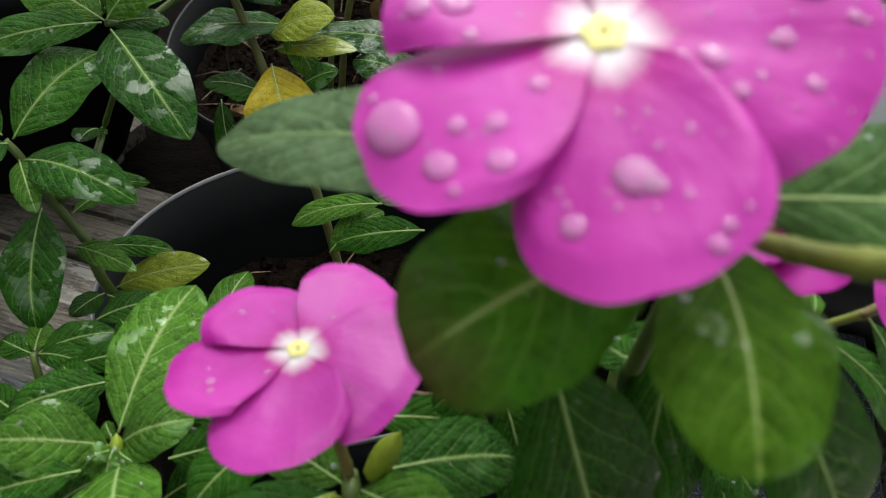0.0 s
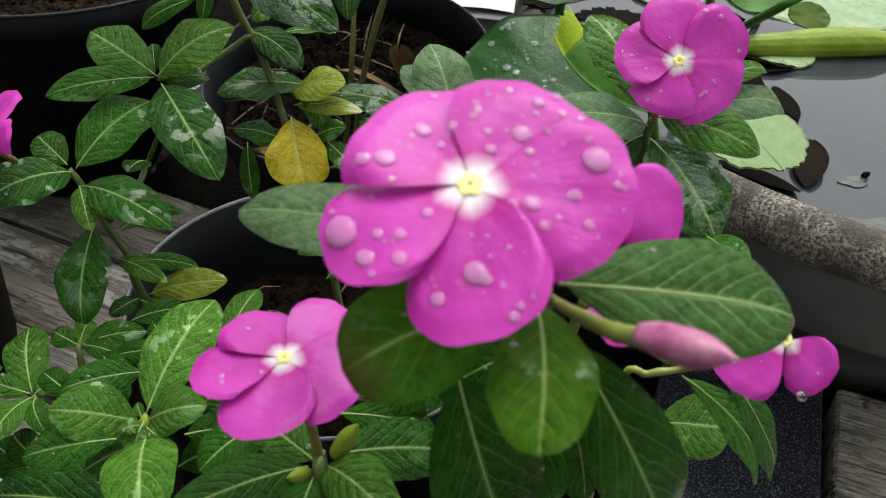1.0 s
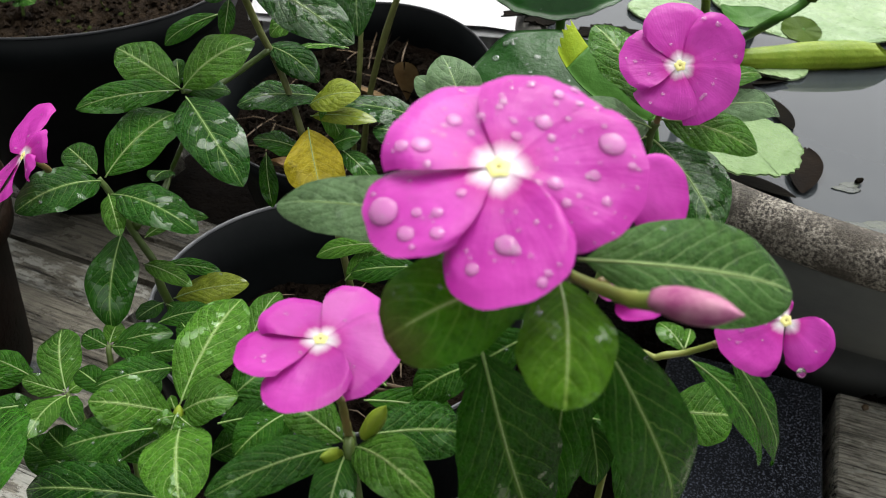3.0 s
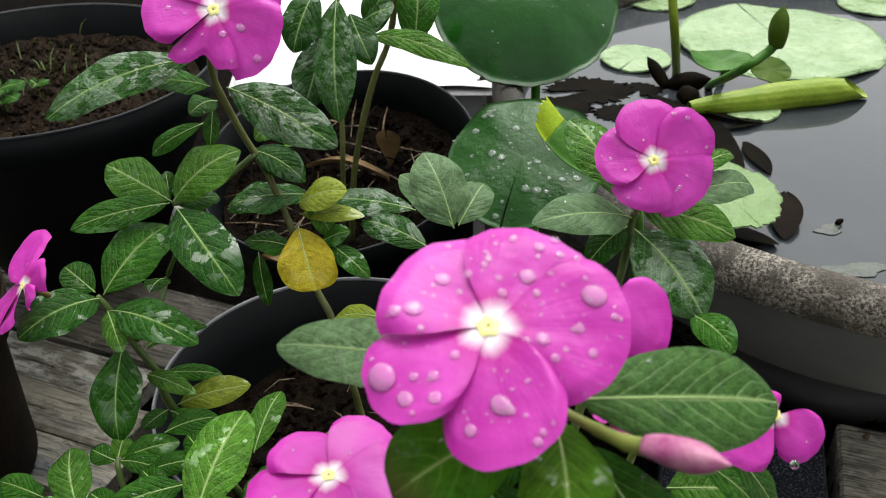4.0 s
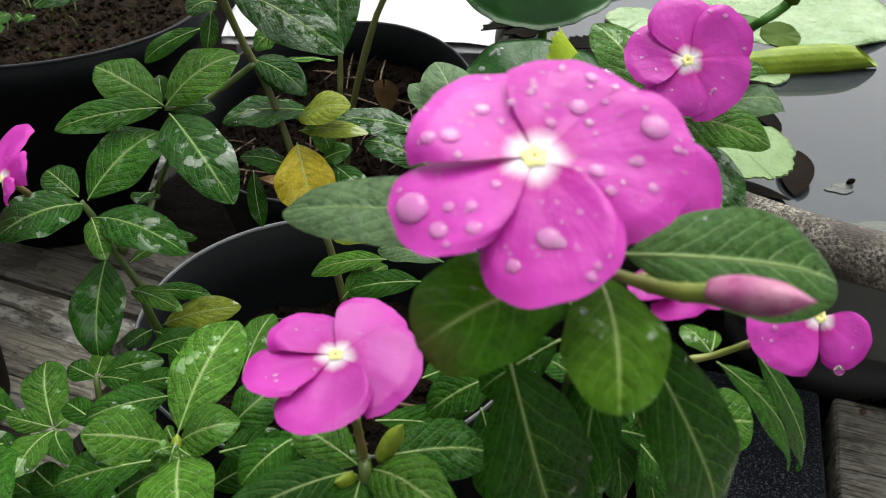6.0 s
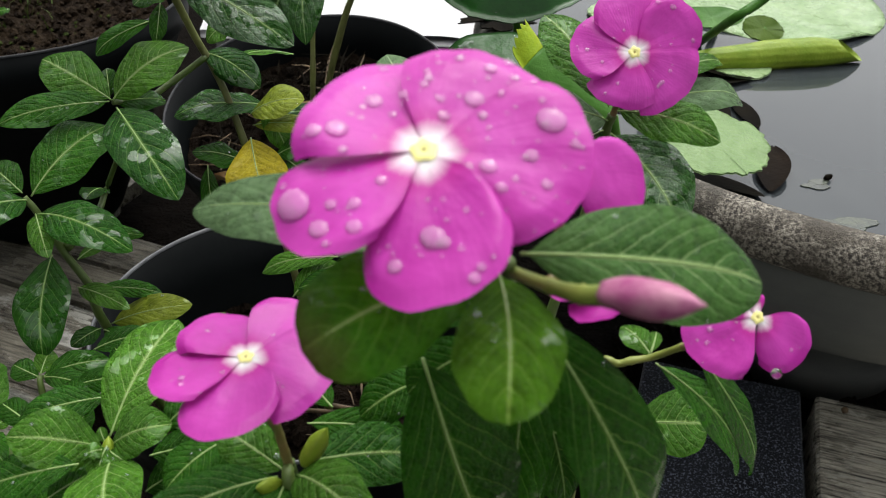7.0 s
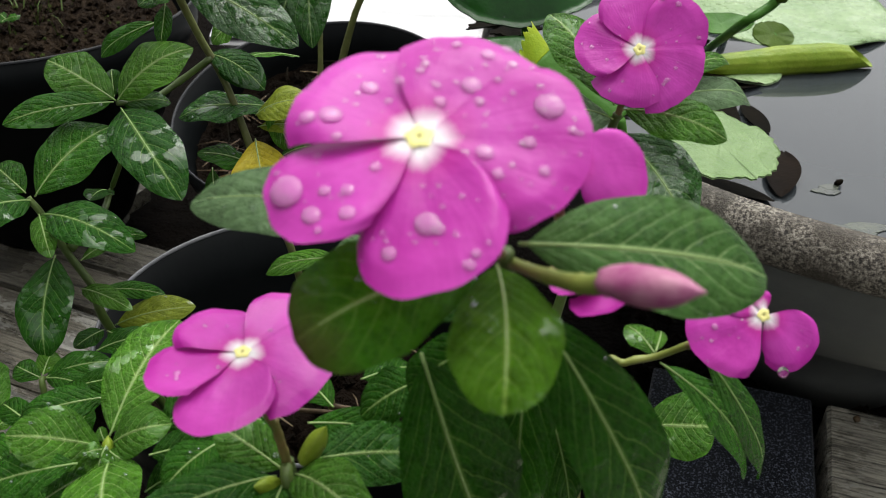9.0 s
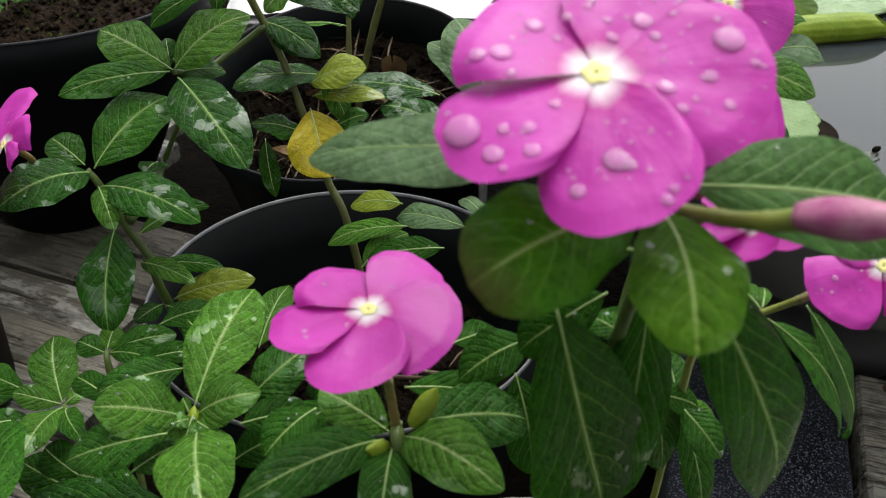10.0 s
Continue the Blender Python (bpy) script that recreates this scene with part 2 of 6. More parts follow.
LILY_PALE = pad_material()
LILY_LIME = plain("lily_leaf_lime", (0.13, 0.21, 0.012), 0.4, (0.22, 0.29, 0.03), 40, 0.5, 0.0012, spec=0.2)
LILY_WET = plain("lily_leaf_wet", (0.008, 0.040, 0.006), 0.14, (0.018, 0.068, 0.012), 30, 0.45, 0.0014, spec=0.13)
LILY_YELLOW = plain("lily_leaf_yellowing", (0.28, 0.36, 0.012), 0.4, (0.19, 0.30, 0.010), 60, 0.4, 0.001, spec=0.15)
LILY_GREY = plain("lily_leaf_grey_green", (0.12, 0.205, 0.065), 0.4, (0.17, 0.265, 0.10), 70, 0.6, 0.0015, spec=0.3)
TAN = plain("tan_dead_leaf", (0.24, 0.16, 0.07), 0.6, (0.13, 0.08, 0.035), 70, 0.5, 0.001, spec=0.2)
LILY_OLIVE = plain("lily_leaf_olive", (0.040, 0.080, 0.006), 0.45, (0.065, 0.11, 0.010), 40, 0.4, 0.001, spec=0.1)
LILY_GREEN = plain("lily_leaf_green", (0.035, 0.12, 0.012), 0.45, (0.065, 0.17, 0.025), 40, 0.4, 0.001, spec=0.15)


def rim_material():
    m, n, l, p = material("worn_concrete_rim")
    a = noisy(n, l, 520.0, 4.0, 0.7)
    b = noisy(n, l, 45.0, 5.0)
    c = ramp(n, l, a, (0.40, (0.014, 0.011, 0.008)), (0.50, (0.115, 0.102, 0.080)), (0.62, (0.27, 0.25, 0.205)))
    c = mix(n, l, ramp(n, l, b, (0.44, 0.0), (0.58, 0.85)), c, (0.035, 0.028, 0.018))
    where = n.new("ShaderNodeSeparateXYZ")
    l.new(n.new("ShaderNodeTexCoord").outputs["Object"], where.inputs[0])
    # Left part of the rim: wet moss, with its deep shadow painted in.
    moss_and_shade = calc(n, l, "ADD", calc(n, l, "MULTIPLY_ADD", where.outputs[0], -9.0, -1.55), calc(n, l, "MULTIPLY_ADD", b, 2.4, -1.2))
    c = mix(n, l, calc(n, l, "MULTIPLY", calc(n, l, "MAXIMUM", calc(n, l, "MINIMUM", moss_and_shade, 1.0), 0.0), 0.85), c, (0.016, 0.016, 0.010))
    l.new(c, p.inputs["Base Color"])
    p.inputs["Roughness"].default_value = 0.75
    l.new(bump(n, l, a, 0.7, 0.002), p.inputs["Normal"])
    return m


def granite_material():
    m, n, l, p = material("dark_granite")
    v = node(n, "ShaderNodeTexVoronoi", Scale=700.0)
    c = n.new("ShaderNodeTexCoord")
    l.new(c.outputs["Object"], v.inputs["Vector"])
    a = noisy(n, l, 500.0, 3.0)
    k = ramp(n, l, calc(n, l, "MULTIPLY", v.outputs["Distance"], calc(n, l, "ADD", a, 0.3)),
             (0.24, (0.004, 0.005, 0.007)), (0.48, (0.012, 0.014, 0.020)), (0.64, (0.20, 0.22, 0.27)))
    l.new(k, p.inputs["Base Color"])
    p.inputs["Roughness"].default_value = 0.35
    l.new(bump(n, l, a, 0.5, 0.0008), p.inputs["Normal"])
    return m


def board_material(name, gain, slate=(0.030, 0.037, 0.040), paint=(0.30, 0.30, 0.265), worn=0.0):
    """Wet weathered boards: some bare and buff, some slate grey, some with flaking pale paint; long grain, dark cracks and stains."""
    m, n, l, p = material(name)
    info = n.new("ShaderNodeObjectInfo")
    kind = calc(n, l, "FRACT", calc(n, l, "MULTIPLY", info.outputs["Random"], 7.3))
    grain = noisy(n, l, 34.0, 9.0, 0.75, stretch=(0.8, 14.0, 6.0))
    band = noisy(n, l, 10.0, 5.0, 0.6, stretch=(0.6, 2.6, 1.0))
    flake = noisy(n, l, 42.0, 7.0, 0.72, stretch=(0.55, 1.5, 1.0))
    crack = noisy(n, l, 24.0, 8.0, 0.7, stretch=(0.35, 12.0, 5.0))
    stain = noisy(n, l, 16.0, 6.0, 0.65, stretch=(0.8, 1.6, 1.0))
    bare = ramp(n, l, grain, (0.36, (0.020, 0.018, 0.014)), (0.47, (0.105 * gain, 0.096 * gain, 0.074 * gain)), (0.56, (0.215 * gain, 0.200 * gain, 0.155 * gain)), (0.68, (0.085 * gain, 0.078 * gain, 0.062 * gain)))
    grey = mix(n, l, ramp(n, l, grain, (0.40, 0.0), (0.62, 1.0)), tuple(0.45 * c for c in slate), tuple(2.2 * c for c in slate))
    c = mix(n, l, ramp(n, l, calc(n, l, "ADD", kind, calc(n, l, "MULTIPLY_ADD", band, 0.7, -0.35)), (0.46, 0.0), (0.54, 0.92)), bare, grey)
    pale = ramp(n, l, calc(n, l, "ADD", flake, calc(n, l, "MULTIPLY_ADD", info.outputs["Random"], 0.40, -0.22 + worn)), (0.535, 0.0), (0.56, 0.92))
    c = mix(n, l, pale, c, paint)
    c = mix(n, l, ramp(n, l, stain, (0.50, 0.0), (0.66, 0.75)), c, (0.022, 0.022, 0.019))
    c = mix(n, l, ramp(n, l, crack, (0.57, 0.0), (0.61, 0.92)), c, (0.006, 0.006, 0.005))
    l.new(c, p.inputs["Base Color"])
    l.new(ramp(n, l, stain, (0.42, 0.55), (0.58, 0.18)), p.inputs["Roughness"])
    p.inputs["Specular IOR Level"].default_value = 0.4
    lines = calc(n, l, "SUBTRACT", grain, calc(n, l, "MULTIPLY", ramp(n, l, crack, (0.55, 0.0), (0.62, 1.0)), 1.2))
    l.new(bump(n, l, lines, 0.6, 0.002, bump(n, l, flake, 0.35, 0.002)), p.inputs["Normal"])
    return m


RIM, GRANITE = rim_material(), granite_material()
# BOARD_BARE is a lit copy: colour raised to replace light lost beneath the basin.
BOARD, BOARD_BARE = board_material("weathered_board", 0.85), board_material("brightened_board", 5.2, (0.27, 0.255, 0.21), (0.42, 0.41, 0.35), 0.02)


def petal_material():
    """UV x from throat to edge: a white ragged eye, then magenta with fine rays."""
    m, n, l, p = material("petal_magenta")
    uv = n.new("ShaderNodeUVMap")
    sep = n.new("ShaderNodeSeparateXYZ")
    l.new(uv.outputs[0], sep.inputs[0])
    mp = n.new("ShaderNodeMapping")
    mp.inputs["Scale"].default_value = (2.0, 34.0, 1.0)
    l.new(uv.outputs[0], mp.inputs[0])
    ray = node(n, "ShaderNodeTexNoise", Scale=1.0, Detail=3.0)
    l.new(mp.outputs[0], ray.inputs["Vector"])
    big = noisy(n, l, 60.0, 3.0)
    col = mix(n, l, ramp(n, l, big, (0.3, 0.0), (0.7, 1.0)), (0.46, 0.020, 0.335), (0.60, 0.060, 0.470))
    col = mix(n, l, calc(n, l, "MULTIPLY", ray.outputs["Fac"], 0.42), col, (0.34, 0.008, 0.21))
    edge = calc(n, l, "ADD", sep.outputs[0], calc(n, l, "MULTIPLY_ADD", ray.outputs["Fac"], 0.10, -0.05))
    deep = ramp(n, l, edge, (0.20, 1.0), (0.36, 0.0))
    col = mix(n, l, calc(n, l, "MULTIPLY", deep, 0.55), col, (0.45, 0.006, 0.23))
    rimline = calc(n, l, "MULTIPLY_ADD", calc(n, l, "ABSOLUTE", calc(n, l, "SUBTRACT", sep.outputs[1], 0.5)), 14.0, -6.0, clamp=True)
    col = mix(n, l, calc(n, l, "MULTIPLY", rimline, 0.35), col, (0.33, 0.008, 0.22))
    across = calc(n, l, "ABSOLUTE", calc(n, l, "SUBTRACT", sep.outputs[1], 0.5))
    white = ramp(n, l, calc(n, l, "MULTIPLY_ADD", across, 0.14, edge), (0.10, 1.0), (0.245, 0.0))
    col = mix(n, l, white, col, (0.80, 0.76, 0.78))
    l.new(col, p.inputs["Base Color"])
    p.inputs["Roughness"].default_value = 0.36
    p.inputs["Specular IOR Level"].default_value = 0.36
    l.new(bump(n, l, ray.outputs["Fac"], 0.16, 0.0007, bump(n, l, noisy(n, l, 190.0, 3.0), 0.22, 0.0012, bump(n, l, big, 0.3, 0.0024))), p.inputs["Normal"])
    tr = n.new("ShaderNodeBsdfTranslucent")
    l.new(col, tr.inputs["Color"])
    ms = n.new("ShaderNodeMixShader")
    ms.inputs[0].default_value = 0.25
    l.new(p.outputs[0], ms.inputs[1])
    l.new(tr.outputs[0], ms.inputs[2])
    l.new(ms.outputs[0], n["Material Output"].inputs["Surface"])
    return m


PETAL = petal_material()
EYE_YELLOW = plain("flower_eye", (0.80, 0.75, 0.30), 0.5, (0.74, 0.70, 0.24), 300, 0.3, 0.0003)
EYE_DARK = plain("flower_throat", (0.30, 0.26, 0.05), 0.6)
BUD = plain("bud_pink", (0.27, 0.040, 0.15), 0.5, (0.50, 0.25, 0.32), 110, 0.3, 0.0005)

def drop_material(name, tint, milk=0.20, lens=0.04):
    """Clear water: lets the surface below show through, milky at the rim, mirror-bright where it faces the sky."""
    m, n, l, p = material(name)
    p.inputs["Transmission Weight"].default_value = 1.0
    p.inputs["Roughness"].default_value = 0.0
    p.inputs["IOR"].default_value = 1.33
    p.inputs["Base Color"].default_value = (1, 1, 1, 1)
    clear = n.new("ShaderNodeBsdfTransparent")
    milky = n.new("ShaderNodeBsdfDiffuse")
    milky.inputs["Color"].default_value = (*tint, 1)
    gloss = n.new("ShaderNodeBsdfGlossy")
    gloss.inputs["Roughness"].default_value = 0.05
    fres = node(n, "ShaderNodeFresnel", IOR=1.30)
    m1, m2, m3 = (n.new("ShaderNodeMixShader") for _ in range(3))
    m1.inputs[0].default_value = milk
    l.new(clear.outputs[0], m1.inputs[1])
    l.new(milky.outputs[0], m1.inputs[2])
    m2.inputs[0].default_value = lens
    l.new(m1.outputs[0], m2.inputs[1])
    l.new(p.outputs[0], m2.inputs[2])
    l.new(fres.outputs[0], m3.inputs[0])
    l.new(m2.outputs[0], m3.inputs[1])
    l.new(gloss.outputs[0], m3.inputs[2])
    l.new(m3.outputs[0], n["Material Output"].inputs["Surface"])
    return m


DROP, DROP_LEAF = drop_material("rain_water_on_petals", (1.0, 0.66, 0.92), 0.17, 0.05), drop_material("rain_water_on_leaves", (0.50, 0.62, 0.50))
DROP_CLEAR = drop_material("hanging_rain_water", (0.9, 0.9, 0.9), 0.02, 0.92)


def water_material():
    m, n, l, p = material("pond_water")
    a = noisy(n, l, 5.0, 3.0)
    b = noisy(n, l, 60.0, 3.0)
    c = mix(n, l, ramp(n, l, a, (0.40, 0.0), (0.65, 1.0)), (0.028, 0.033, 0.037), (0.042, 0.048, 0.050))
    l.new(c, p.inputs["Base Color"])
    p.inputs["Roughness"].default_value = 0.02
    p.inputs["IOR"].default_value = 1.36
    l.new(bump(n, l, b, 0.03, 0.001), p.inputs["Normal"])
    return m


WATER = water_material()


# ---------------------------------------------------------------- building helpers
def mesh_from(name, verts, faces, mat, uvs=None, smooth=True):
    me = bpy.data.meshes.new(name)
    me.from_pydata([tuple(v) for v in verts], [], faces)
    me.materials.append(mat)
    if uvs is not None:
        layer = me.uv_layers.new(name="UVMap")
        for loop in me.loops:
            layer.data[loop.index].uv = uvs[loop.vertex_index]
    if smooth:
        me.polygons.foreach_set("use_smooth", [True] * len(me.polygons))
    me.update()
    return me


def part(name, me, parent, label=""):
    ob = new(name, me)
    ob.parent = parent
    return tagged(ob, label)


def thing(name, label, category, at=(0, 0, 0), group="", kind=""):
    ob = new(name)
    ob.location = at
    ob.empty_display_size = 0.02
    ob.matrix_basis = Matrix.Translation(at)
    return tagged(ob, label, category, group, kind)


def place(me, parent):
    """World-space mesh into the space of its top thing."""
    top = parent
    while top.parent:
        top = top.parent
    me.transform(Matrix.Translation(-Vector(top.location)))
    return me


def grid_faces(nu, nv, closed=False):
    out = []
    for i in range(nu - 1):
        for j in range(nv if closed else nv - 1):
            k = (j + 1) % nv
            out.append((i * nv + j, i * nv + k, (i + 1) * nv + k, (i + 1) * nv + j))
    return out


def smooth_path(points, steps=6):
    """Catmull-Rom through the points."""
    p = [Vector(q) for q in points]
    p = [2 * p[0] - p[1]] + p + [2 * p[-1] - p[-2]]
    out = []
    for i in range(1, len(p) - 2):
        for s in range(steps):
            t = s / steps
            a, b, c, d = p[i - 1], p[i], p[i + 1], p[i + 2]
            out.append(0.5 * (2 * b + (c - a) * t + (2 * a - 5 * b + 4 * c - d) * t * t + (3 * b - a - 3 * c + d) * t ** 3))
    out.append(p[-2])
    return out


def tube_mesh(name, points, r0, r1, mat, sides=8, knots=0.0, steps=6):
    path = smooth_path(points, steps)
    verts = []
    n = len(path)
    ref = Vector((0.31, 0.17, 0.93)).normalized()
    for i, q in enumerate(path):
        d = (path[min(i + 1, n - 1)] - path[max(i - 1, 0)]).normalized()
        a = d.cross(ref)
        a = a.normalized() if a.length > 0.05 else d.cross(Vector((1, 0, 0))).normalized()
        b = d.cross(a)
        t = i / (n - 1)
        r = (r0 + (r1 - r0) * t) * (1 + knots * max(0, math.cos(t * math.tau * 3)) ** 6)
        for j in range(sides):
            w = math.tau * j / sides
            verts.append(q + r * (math.cos(w) * a + math.sin(w) * b))
    faces = grid_faces(n, sides, True)
    faces.append(tuple(range(sides))[::-1])
    faces.append(tuple(range((n - 1) * sides, n * sides)))
    return mesh_from(name, verts, faces, mat)


def stem(plant, points, r0=0.0022, r1=0.0015, mat=None, label="", name="stem"):
    return part(name, place(tube_mesh(name, points, r0, r1, mat or STEM, 8, 0.16), plant), plant, label)


LEAN_UP = Vector((0.0, -0.5, 0.87))
leaf_count = [0]
# petals: middle angle, half-spread, length, corner rounding, lopsidedness, lift
BIG_BLOOM = ((-36, 54, 0.885, 0.07, -0.03, 0.0), (42, 42, 0.99, 0.34, -0.02, 0.0), (111, 50, 1.02, 0.50, -0.02, 0.0), (187, 47, 1.00, 0.21, 0.08, 0.0), (252, 48, 0.915, 0.10, -0.045, 0.0))
LOW_BLOOM = ((-36, 48, 0.89, 0.20, 0.0, 0.0), (29, 43, 1.01, 0.28, -0.02, 0.0), (98, 57, 1.03, 0.44, -0.08, 0.0), (180, 56, 0.95, 0.12, 0.0, 0.0), (250, 38, 1.03, 0.24, 0.0, 0.0))
BASIN_BLOOM = ((0, 50, 0.92, 0.24, -0.08, 0.0), (78, 46, 0.83, 0.05, 0.0, 0.0), (146, 48, 0.95, 0.07, 0.0, 0.0), (221, 43, 1.04, 0.24, 0.0, 0.0), (285, 47, 1.02, 0.28, 0.0, 0.0))
NODDING_BLOOM = ((27, 46, 1.0, 0.15, -0.05, 0.0), (137, 48, 0.88, 0.36, -0.03, 0.0), (256, 48, 0.36, 0.24, 0.0, 0.0), (316, 44, 0.60, 0.24, 0.0, 0.0))
SIDE_BLOOM = ((-16, 40, 1.30, 0.28, -0.06, 0.0), (60, 40, 1.22, 0.25, 0.05, 0.04), (104, 40, 0.95, 0.25, 0.0, 0.08), (178, 42, 0.50, 0.2, 0.0, 0.0), (250, 46, 0.64, 0.2, 0.0, 0.0))
TOP_BLOOM = ((-2, 46, 1.04, 0.28, -0.02, 0.0), (80, 42, 0.86, -0.05, 0.0, 0.0), (150, 46, 1.04, 0.14, -0.06, 0.0), (222, 46, 1.0, 0.22, 0.0, 0.0), (294, 46, 1.0, 0.22, 0.0, 0.0))
HIDDEN_BLOOM = ((157, 58, 1.30, 0.40, -0.06, 0.0), (250, 44, 0.32, 0.22, 0.0, 0.0), (90, 40, 0.32, 0.22, 0.0, 0.0))
bloom, bloom_petals, leaf_surfaces, pad_surfaces = [], [], {}, []


def leaf(plant, base, tip, width, bend=0.12, roll=0.0, mat=None, round_tip=0.72, fold=0.24, label="", curl=0.0, turn=0.0):
    """One leaf from its stalk to its tip: an arched, folded blade with a raised pale midrib under it."""
    leaf_count[0] += 1
    rnd = random.Random(leaf_count[0])
    base, tip = Vector(base), Vector(tip)
    axis = tip - base
    length = axis.length
    axis.normalize()
    side = axis.cross(LEAN_UP).normalized()
    side.rotate(Matrix.Rotation(radians(roll), 3, axis))
    up = side.cross(axis).normalized()
    nu, nv = 44, 17
    peak = max((k / 100) ** 0.78 * (1 - k / 100) ** round_tip for k in range(1, 100))
    phase, sway = rnd.uniform(0, 6), rnd.uniform(-0.03, 0.03)
    ribs = rnd.uniform(6.0, 7.5)
    twist, lift, nod = rnd.uniform(-0.10, 0.10), rnd.uniform(10, 15), rnd.uniform(-0.02, 0.10)

    def at(u, v):
        x = u * length
        stalk = 0.03
        if u < stalk:
            h = 0.02
        else:
            k = (u - stalk) / (1 - stalk)
            h = max(0.02 * (1 - k), k ** 0.78 * max(0.0, 1 - k) ** round_tip / peak)
        wave = 1 + 0.04 * math.sin(9 * u + phase + 2 * v) + 0.012 * math.sin(23 * u + phase * 2)
        y = v * h * 0.5 * width * wave + sway * length * math.sin(math.pi * u)
        z = bend * length * (4 * u * (1 - u)) - curl * length * max(0.0, u - 0.6) ** 2 * 4
        z += fold * abs(v) * h * 0.5 * width - 0.15 * width * h * v * v - nod * length * max(0.0, u - 0.65) ** 2 * 6
        z += 0.004 * width * (abs(math.sin(math.pi * (u * ribs - 2.4 * abs(v) ** 0.8))) - 0.5) * abs(v) ** 0.5 * h
        z += 0.045 * width * math.sin(lift * u + phase + (1.7 if v > 0 else 0)) * v * v * h + twist * width * v * u * h
        w = radians(turn) * u
        return base + axis * x + side * (y * math.cos(w)) + up * (z + y * math.sin(w))

    verts, uvs = [], []
    for i in range(nu):
        u = i / (nu - 1)
        for j in range(nv):
            v = 2 * j / (nv - 1) - 1
            verts.append(at(u, v))
            uvs.append((u, 0.5 + 0.5 * v))
    me = mesh_from("leaf", verts, grid_faces(nu, nv), mat or GREEN, uvs)
    leaf_surfaces.setdefault(plant.name, []).append((nu, nv, [Vector(q) for q in verts]))
    ob = part("leaf", place(me, plant), plant, label)
    rib = [at(u, 0.0) + up * 0.0001 for u in (0.0, 0.12, 0.3, 0.5, 0.7, 0.88)]
    rr = max(0.0003, min(0.0008, 0.015 * width))
    part("midrib", place(tube_mesh("midrib", rib, rr, rr * 0.3, RIB, 6, 0.0, 3), plant), ob)
    return ob


PINWHEEL = tuple((72.0 * k, 46.0, 1.0, 0.24, 0.0, 0.0) for k in range(5))


def flower(plant, centre, normal, radius, spin=0.0, droop=0.12, tube_to=None, label="", petals=PINWHEEL, notch=None):
    """Overlapping pinwheel petals round a pale eye, with a slender tube behind. A petal: middle angle and half-spread in degrees,
    length, rounding of its corners, lopsidedness and lift of its edge; each lies over the next one round."""
    c, nrm = Vector(centre), Vector(normal).normalized()
    xa = nrm.cross(Vector((0, 0, 1)))
    xa = xa.normalized() if xa.length > 0.05 else Vector((1, 0, 0))
    ya = nrm.cross(xa)
    end = Vector(tube_to) if tube_to else c - nrm * radius * 0.9
    tube = tube_mesh("flower", [c - nrm * 0.0012, c - nrm * radius * 0.25, (c - nrm * radius * 0.5).lerp(end, 0.5), end], 0.0013, 0.0011, STEM_RED if tube_to else STEM, 8)
    fl = part("flower", place(tube, plant), plant, label)
    nu, nv = 26, 25
    surfaces = []
    bloom.append((c, nrm, radius, xa, ya))
    bloom_petals.append(surfaces)
    for k, (middle, half, long, corner, skew, lift) in enumerate(petals):
        rnd = random.Random(k * 7 + int(1000 * abs(centre[0])))
        mid, spread = spin + radians(middle), radians(half)
        ph = rnd.uniform(0, 6)
        verts, uvs = [], []
        for i in range(nu):
            u = i / (nu - 1)
            for j in range(nv):
                v = 2 * j / (nv - 1) - 1
                a = mid + v * spread * (0.90 + 0.13 * math.sin(math.pi * min(1.0, u * 1.05)))
                edge = 1 - corner * abs(v) ** 2.7 + skew * v + 0.010 * math.sin(6 * v + ph) + 0.006 * math.sin(17 * v + 2 * ph)
                if notch and k == notch[0]:
                    edge -= notch[1] * math.exp(-(v / 0.35) ** 2)
                r = radius * long * (0.035 + 0.965 * u * edge)
                h = radius * (0.085 * v - 0.05 * max(0.0, -v) ** 3) * min(1.0, u / 0.7)
                h -= radius * 0.07 * max(0.0, v - 0.72) * u / 0.28 * 0.6
                h += radius * ((lift - droop) * u * u + 0.030 * math.sin(3 * v + 4 * u + ph) * u)
                h += radius * 0.010 * math.sin(8 * v + 3 * u + 2 * ph) * u * u - radius * 0.03 * math.exp(-(v / 0.16) ** 2) * u * (1 - u)
                h -= radius * 0.035 * max(0.0, u - 0.86) / 0.14
                verts.append(c + xa * r * math.cos(a) + ya * r * math.sin(a) + nrm * h)
                uvs.append((min(1.0, u * max(0.25, long * edge)), 0.5 + 0.5 * v))
        me = mesh_from("petal", verts, grid_faces(nu, nv), PETAL, uvs)
        surfaces.append((nu, nv, [Vector(q) for q in verts]))
        part("petal", place(me, plant), fl)
    # the eye: a low five-sided ring with a dark pin-hole
    verts, faces = [], []
    sides = 20
    for r, h in ((0.085, 0.012), (0.062, 0.022), (0.036, 0.023), (0.018, 0.014)):
        for j in range(sides):
            w = math.tau * j / sides
            q = r * radius * (1 + 0.13 * math.cos(5 * (w - spin)))
            verts.append(c + xa * q * math.cos(w) + ya * q * math.sin(w) + nrm * h * radius)
    faces = grid_faces(4, sides, True) + [tuple(range(3 * sides, 4 * sides))]
    part("eye", place(mesh_from("eye", verts, faces, EYE_YELLOW), plant), fl, "pale yellow eye ringed with white")
    verts = [c + xa * 0.016 * radius * math.cos(math.tau * j / 10) + ya * 0.016 * radius * math.sin(math.tau * j / 10) + nrm * 0.016 * radius for j in range(10)]
    part("throat", place(mesh_from("throat", verts, [tuple(range(10))], EYE_DARK), plant), fl)
    return fl


